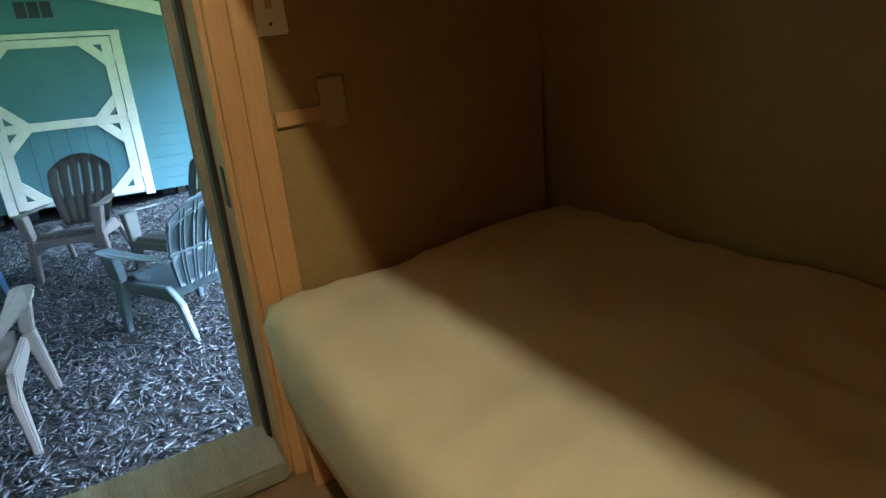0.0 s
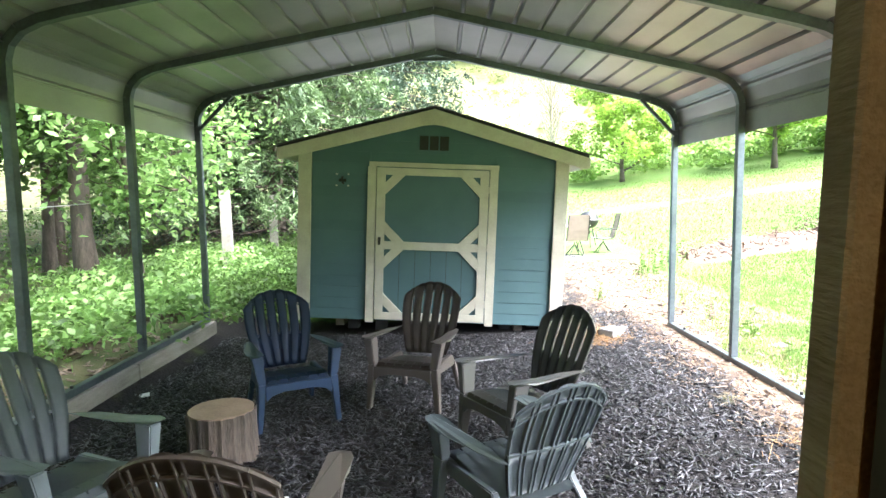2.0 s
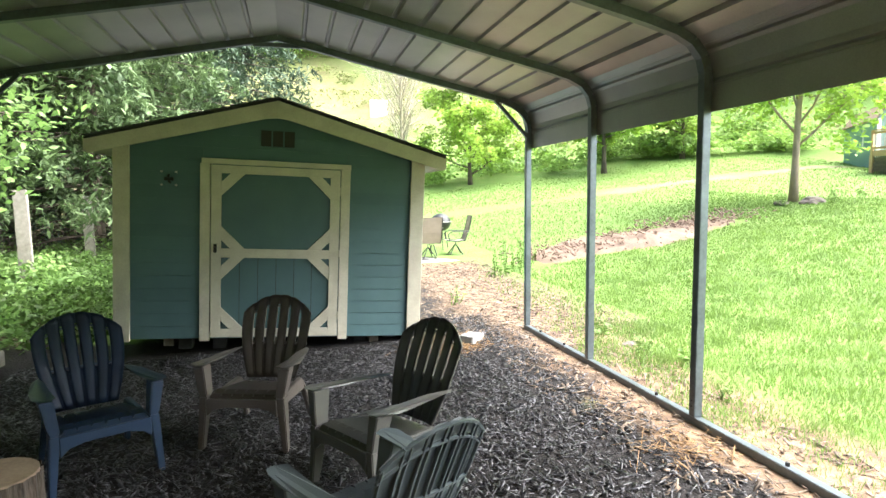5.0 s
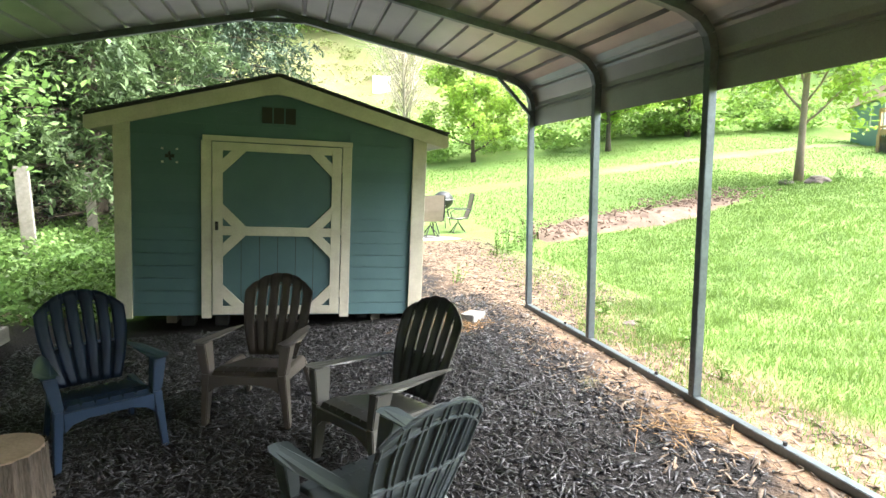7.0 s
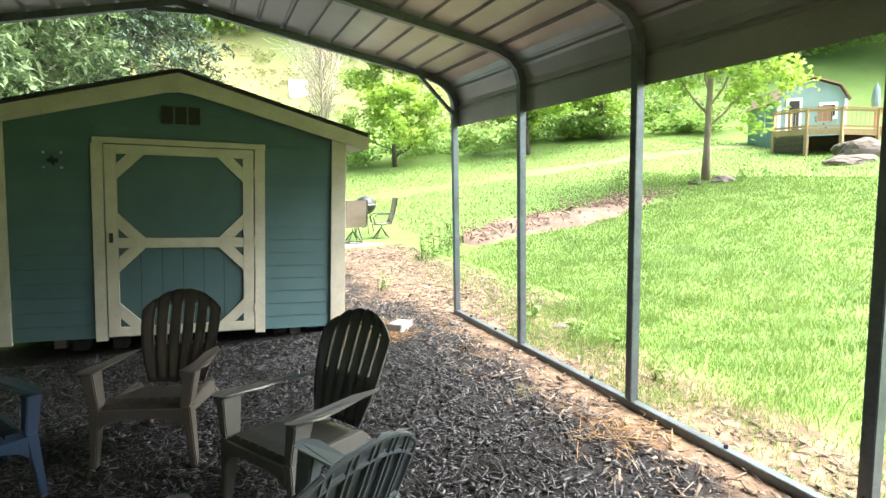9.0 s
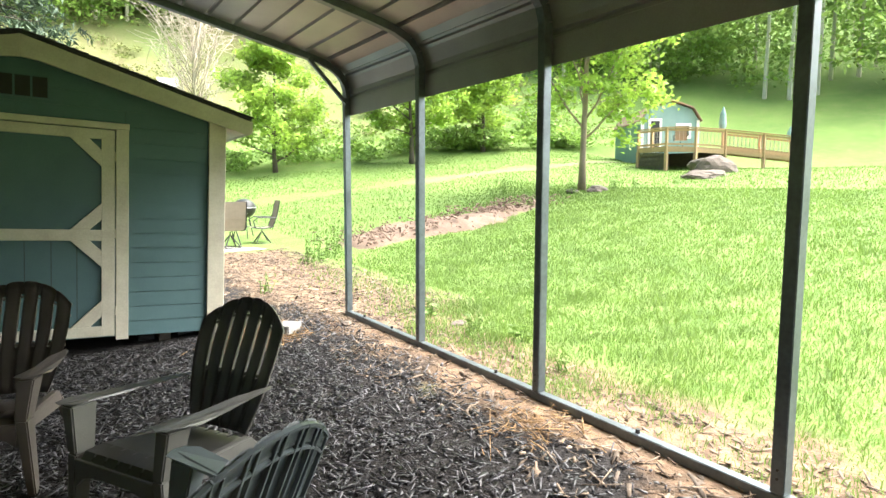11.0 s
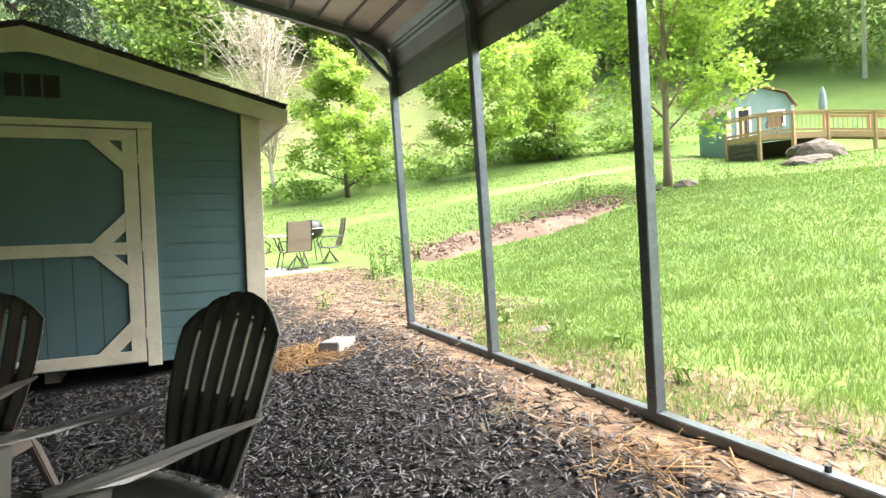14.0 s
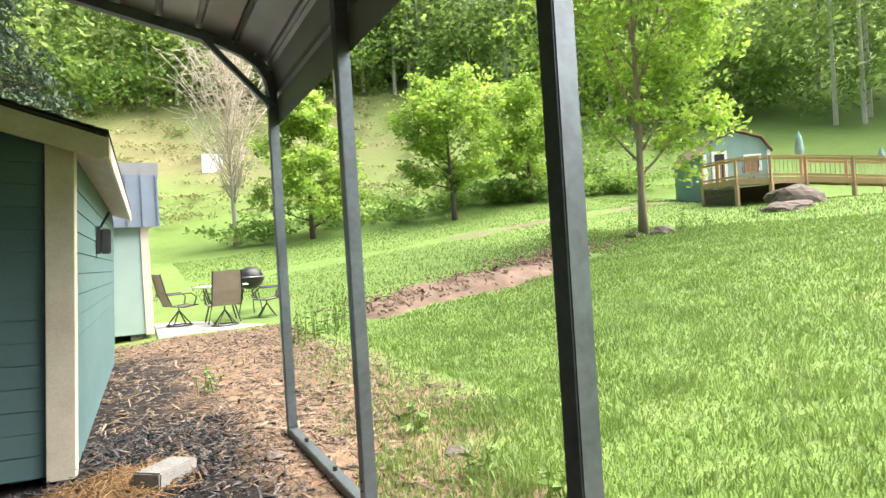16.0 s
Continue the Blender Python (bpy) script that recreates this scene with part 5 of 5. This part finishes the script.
stone("boulder", 14.9, 16.9, 0.42, 0.3, 0.16, 8, label="pale flat stone at the lawn tree's foot", turn=20)
stone("boulder", 14.2, 17.3, 0.30, 0.2, 0.12, 9, label="pale flat stone at the lawn tree's foot", turn=60)
stone("field_stone", 3.65, 8.1, 0.09, 0.07, 0.035, 11, label="pale fieldstone lying in the grass edge", category="stone")
stone("field_stone", 2.72, 8.75, 0.07, 0.055, 0.03, 12, label="pinkish stone lying in the bare soil", category="stone")

# white board on the hillside
hb = at_ground("hillside_board", 7.5, 52.7, "white board standing on the grassy hillside", "board", 4, -0.95)
bm = bmesh.new()
box(bm, -0.75, 0.75, -0.02, 0.02, 0.9, 2.3)
part("board", bm, M["white"], hb)
for x in (-0.6, 0.6):
    bm = bmesh.new()
    box(bm, x - 0.04, x + 0.04, 0.02, 0.1, 0, 2.2)
    part("post", bm, M["greywood"], hb)

# fence posts at the woodland edge
for x, y, h in ((-3.48, 12.5, 1.6), (-3.55, 15.6, 1.5), (-8.2, 11.4, 1.2)):
    bm = bmesh.new()
    box(bm, -0.085, 0.085, -0.085, 0.085, -0.2, h)
    fp = part("fence_post", bm, M["greywood"], None, "", 0.01)
    fp.matrix_basis = pose(x, y, ground_z(x, y), 1, -1, 12)
    tagged(fp, "weathered grey wooden post in the undergrowth", "post", "fence posts")
bm = bmesh.new()
tube(bm, [(-3.9, 6.0, 1.60), (-4.4, 8.5, 1.55), (-4.78, 10.7, 1.6)], 0.006, 5)
tagged(part("wire", bm, M["sheet"]), "thin pale wire strung between the trees", "wire")

# earth bank across the lawn
bv, bf = [], []
N, K = 70, 14
for i in range(N + 1):
    t = i / N
    cx, cy = 5.2 + 6.6 * t, 14.7 + 1.6 * t + 0.35 * math.sin(t * 9)
    for j in range(K + 1):
        w = (j / K - 0.5) * 2
        x, y = cx - 0.15 * w, cy + w * 1.05
        hgt = 0.26 * math.sin(math.pi * min(1, t * 1.25)) ** 0.7 if t < 0.8 else 0.15 * (1 - t) / 0.2
        z = ground_z(x, y) - 0.04 + hgt * (1 - w * w) * (1 + 0.5 * noise.noise((x * 1.3, y * 1.3, 0))) + 0.07 * noise.noise((x * 4, y * 4, 2))
        bv.append((x, y, z))
for i in range(N):
    for j in range(K):
        q = i * (K + 1) + j
        bf.append((q, q + 1, q + K + 2, q + K + 1))
M["soil"] = material("bank_soil", (0.21, 0.14, 0.10), (0.11, 0.074, 0.053), 3, 0.95, 0.8, fine=25)
tagged(new("earth_bank", quick("earth_bank", np.array(bv), np.array(bf), M["soil"], True)), "low bank of bare reddish soil across the lawn", "earth bank", kind="structure")


# ---- chips, grass and weeds ----
def flakes(n, x, y, length, width, thick, tilt_max, lift):
    """Thin bent splinters lying about on the ground."""
    a = rng.uniform(0, 2 * np.pi, n)
    ln, wd = length * np.clip(np.exp(rng.normal(size=n) * 0.65), 0.2, 3.2), width * np.clip(np.exp(rng.normal(size=n) * 0.5), 0.35, 2.6)
    p = rng.normal(size=n) * tilt_max
    d = np.stack([np.cos(a) * np.cos(p), np.sin(a) * np.cos(p), np.sin(p)], 1)
    s = np.stack([-np.sin(a), np.cos(a), rng.normal(size=n) * 0.3], 1)
    c = np.stack([x, y, ground_height(x, y) + lift * rng.uniform(0.2, 1.4, n)], 1)
    u = np.cross(d, s)
    e = [c - d * ln[:, None] / 2 - s * wd[:, None] / 2, c + d * ln[:, None] / 2 - s * wd[:, None] * 0.3, c + d * ln[:, None] / 2 + s * wd[:, None] * 0.35, c - d * ln[:, None] / 2 + s * wd[:, None] / 2]
    v = np.stack(e + [q + u * thick for q in e], 1).reshape(-1, 3)
    b = np.arange(n)[:, None] * 8
    f = np.concatenate([b + np.array([[4, 5, 6, 7]]), b + np.array([[0, 1, 5, 4]]), b + np.array([[1, 2, 6, 5]]), b + np.array([[2, 3, 7, 6]]), b + np.array([[3, 0, 4, 7]])])
    return v, f


n = 50000
x, y = rng.uniform(-2.5, 2.9, n), 2.55 + 7.6 * rng.random(n) ** 0.9
keep = ~((y > 9.25) & (x < 1.5)) & (x < 2.78 - (0.95 + 0.35 * (y < 6)) * rng.random(n) ** 1.7)
v, f = flakes(int(keep.sum()), x[keep], y[keep], 0.040, 0.0088, 0.0035, 0.36, 0.014)
tagged(new("mulch_chips", quick("mulch_chips", v, f, M["chips"])), "dark shredded wood mulch under the carport", "mulch", kind="stuff")
n = 2400
x, y = rng.uniform(2.2, 3.5, n), rng.uniform(2.5, 10.5, n)
v, f = flakes(n, x, y, 0.06, 0.012, 0.003, 0.3, 0.010)
M["litter"] = material("pale_litter", (0.205, 0.15, 0.105), (0.065, 0.048, 0.036), 2, 0.9, 0.2, per_piece=0.5)
tagged(new("leaf_litter", quick("leaf_litter", v, f, M["litter"])), "dry leaves and straw along the lawn edge", "leaf litter", kind="stuff")
n = 4500
x = rng.uniform(1.55, 4.4, n)
y = rng.uniform(8.8, 16.0, n)
v, f = flakes(n, x, y, 0.06, 0.014, 0.004, 0.3, 0.010)
tagged(new("leaf_litter", quick("leaf_litter", v, f, M["litter"])), "dry leaves and bark beside the shed", "leaf litter", kind="stuff")
n = 2600
x, y = rng.uniform(-5.2, -2.75, n), rng.uniform(2.6, 13, n)
v, f = flakes(n, x, y, 0.06, 0.03, 0.003, 0.35, 0.015)
tagged(new("leaf_litter", quick("leaf_litter", v, f, M["litter"])), "brown dead leaves on the woodland floor", "leaf litter", kind="stuff")
n = 800
t = rng.random(n)
x, y = 5.2 + 6.6 * t + rng.normal(size=n) * 0.3, 14.7 + 1.6 * t + rng.normal(size=n) * 0.5
v, f = flakes(n, x, y, 0.065, 0.035, 0.02, 0.5, 0.2)
tagged(new("bank_stones", quick("bank_stones", v, f, M["soil"])), "broken stones and clods on the soil bank", "stones", kind="stuff")
# loose straw tufts
for k, (cx, cy, r, m) in enumerate(((2.62, 5.75, 0.30, 150), (1.8, 8.75, 0.34, 1500), (1.95, 8.95, 0.22, 700))):
    x, y = cx + rng.normal(size=m) * r * 0.5, cy + rng.normal(size=m) * r * 0.45
    v, f = flakes(m, x, y, 0.11, 0.004, 0.002, 0.25, 0.025)
    tagged(new("straw_patch", quick("straw_patch", v, f, M["straw"])), "flattened patch of dry straw on the mulch", "straw", kind="stuff")


def blades(n, x, y, h, w):
    a = rng.uniform(0, 2 * np.pi, n)
    hh = h * rng.uniform(0.5, 1.5, n)
    bend = rng.uniform(0.2, 0.9, n) * hh
    b = rng.uniform(0, 2 * np.pi, n)
    z = ground_height(x, y) - 0.01
    s = np.stack([np.cos(a), np.sin(a), np.zeros(n)], 1) * (w * rng.uniform(0.6, 1.4, n))[:, None]
    o = np.stack([np.cos(b), np.sin(b), np.zeros(n)], 1) * bend[:, None]
    c = np.stack([x, y, z], 1)
    m = c + o * 0.35 + np.stack([np.zeros(n), np.zeros(n), hh * 0.65], 1)
    t = c + o + np.stack([np.zeros(n), np.zeros(n), hh * 0.92], 1)
    v = np.stack([c - s / 2, c + s / 2, m + s * 0.4, m - s * 0.4, t], 1).reshape(-1, 3)
    i = np.arange(n)[:, None] * 5
    f = np.concatenate([i + np.array([[0, 1, 2]]), i + np.array([[0, 2, 3]]), i + np.array([[3, 2, 4]])])
    return v, f


def patchy(x, y, edge):
    w = np.sin(x * 3.1 + y * 1.7) * np.sin(y * 2.3 - x) + np.sin(x * 7.1) * np.sin(y * 6.3) * 0.5
    return edge + 0.25 * w


n = 225000
d = 13.3 * rng.random(n) ** 1.9
x = 2.98 + d
y = rng.uniform(1.5, 7, n) + rng.random(n) * (6 + d * 0.9)
keep = (x > patchy(x, y, 3.85) - 0.85 * rng.random(n) ** 2)
x, y = x[keep], y[keep]
keep = ~((np.abs(y - 14.8 - 0.23 * (x - 5.3)) < 0.9) & (x > 5.0) & (x < 11.6)) & ~((x < 4.5) & (y > 9) & (rng.random(len(x)) < 0.75))
x, y = x[keep], y[keep]
far = np.hypot(x - 2, y - 5)
clumps = 0.72 + 0.38 * np.clip(np.sin(x * 4.3 + 2 * np.sin(y * 1.9)) * np.sin(y * 5.1 + 2 * np.sin(x * 1.3)) + 0.35, 0, 1.35)
tall = np.where(rng.random(len(x)) < 0.04, 1.9, 1.0)
v, f = blades(len(x), x, y, (0.042 + 0.03 * rng.random(len(x))) * clumps * tall, 0.0045 + 0.0009 * far)
tagged(new("grass", quick("grass", v, f, M["blades"])), "thick bright green lawn grass", "grass", kind="stuff")
n = 66000
x, y = rng.uniform(3.5, 29, n), 9 + 26 * rng.random(n) ** 0.8
keep = ((y > 16.2 + 0.23 * (x - 5.3)) | (x > 13)) & ~((x < 5.2) & (y < 21.2)) & (np.abs(y - 26.5) > 0.7 + 0.4 * np.sin(x)) & ((x < 27.4) | (np.abs(y - 15.6) > 1.0))
x, y = x[keep], y[keep]
v, f = blades(len(x), x, y, 0.05 + 0.035 * rng.random(len(x)), 0.022)
tagged(new("grass", quick("grass", v, f, M["blades"])), "mown bright green grass of the far lawn", "grass", kind="stuff")
n = 5000
x, y = -2.9 - 9 * rng.random(n), rng.uniform(3, 22, n)
v, f = blades(n, x, y, 0.10, 0.010)
tagged(new("grass", quick("grass", v, f, M["weeds"])), "rank green grass at the woodland edge", "grass", kind="stuff")
tufts = []
for k in range(460):
    r, a = 41 + 30 * rng.random(), rng.uniform(-0.35, 0.85)
    tufts.append((2 + r * math.sin(a), 4 + r * math.cos(a), rng.uniform(0.3, 0.75), rng.uniform(1.0, 2.8)))
v, f = crowns(tufts, 90, 0.24, 0.5)
M["hillgrass"] = material("rough_hill_growth", (0.23, 0.29, 0.09), (0.25, 0.22, 0.115), 0.15, 0.7, 0.0, per_piece=0.2, transmit=0.35)
tagged(new("hill_scrub", quick("hill_scrub", v, f, M["hillgrass"])), "rough low growth scattered over the hillside", "shrubs", kind="stuff")


def weed(x, y, h, stems, seed, label):
    random.seed(seed)
    w = at_ground("weed_clump", x, y, label, "weeds", dz=-0.01)
    bm = bmesh.new()
    cs = []
    for k in range(stems):
        a = random.uniform(0, 6.28)
        hh = h * random.uniform(0.5, 1.1)
        p0 = Vector((math.cos(a), math.sin(a), 0)) * random.uniform(0, 0.35 * h)
        p1 = p0 * 1.3 + Vector((random.uniform(-0.08, 0.08), random.uniform(-0.08, 0.08), hh))
        tube(bm, [p0, (p0 + p1) / 2, p1], [0.006, 0.005, 0.002], 4, False)
        for q in range(int(16 * hh / 0.6)):
            t = random.uniform(0.1, 1)
            cs.append(tuple(p0.lerp(p1, t) + Vector((random.uniform(-1, 1), random.uniform(-1, 1), 0)) * 0.06 * (1.3 - t)))
    tagged(part("stalk", bm, M["weeds"], w), kind="stuff")
    v, f = leaves(np.array(cs), 0.085, 0.2, 0.3)
    ob = new("foliage", quick("foliage", v, f, M["weeds"]))
    ob.parent = w
    tagged(ob, kind="stuff")


WEEDS = [(4.35, 13.6, 0.75, 12), (4.7, 13.9, 0.6, 10), (4.0, 13.4, 0.5, 8), (5.0, 14.4, 0.6, 8), (11.3, 17.3, 0.8, 12), (11.9, 17.6, 0.75, 10), (12.6, 17.0, 0.5, 10), (14.0, 17.0, 0.5, 12), (15.4, 16.6, 0.5, 12), (16.2, 16.4, 0.4, 10), (3.55, 7.7, 0.22, 6), (3.7, 7.2, 0.18, 6), (3.6, 8.6, 0.2, 6), (2.55, 11.0, 0.3, 5), (9.9, 16.9, 0.5, 8), (17.8, 16.2, 0.4, 8), (3.45, 6.4, 0.15, 5)]
for k, (x, y, h, m) in enumerate(WEEDS):
    weed(x, y, h, m, 100 + k, "tall ragged green weeds growing from bare soil" if h > 0.4 else "small leafy weed at the lawn's bare edge")
# a scrap of white litter by the edging and a tag on the brown chair
bm = bmesh.new()
box(bm, -0.04, 0.04, -0.03, 0.03, 0, 0.012)
sc = part("paper_scrap", bm, M["white"], None, "", 0.003)
sc.matrix_basis = pose(-2.3, 7.1, ground_z(-2.3, 7.1) + 0.012, 10, -8, 25)
tagged(sc, "crumpled white paper scrap on the mulch", "litter")
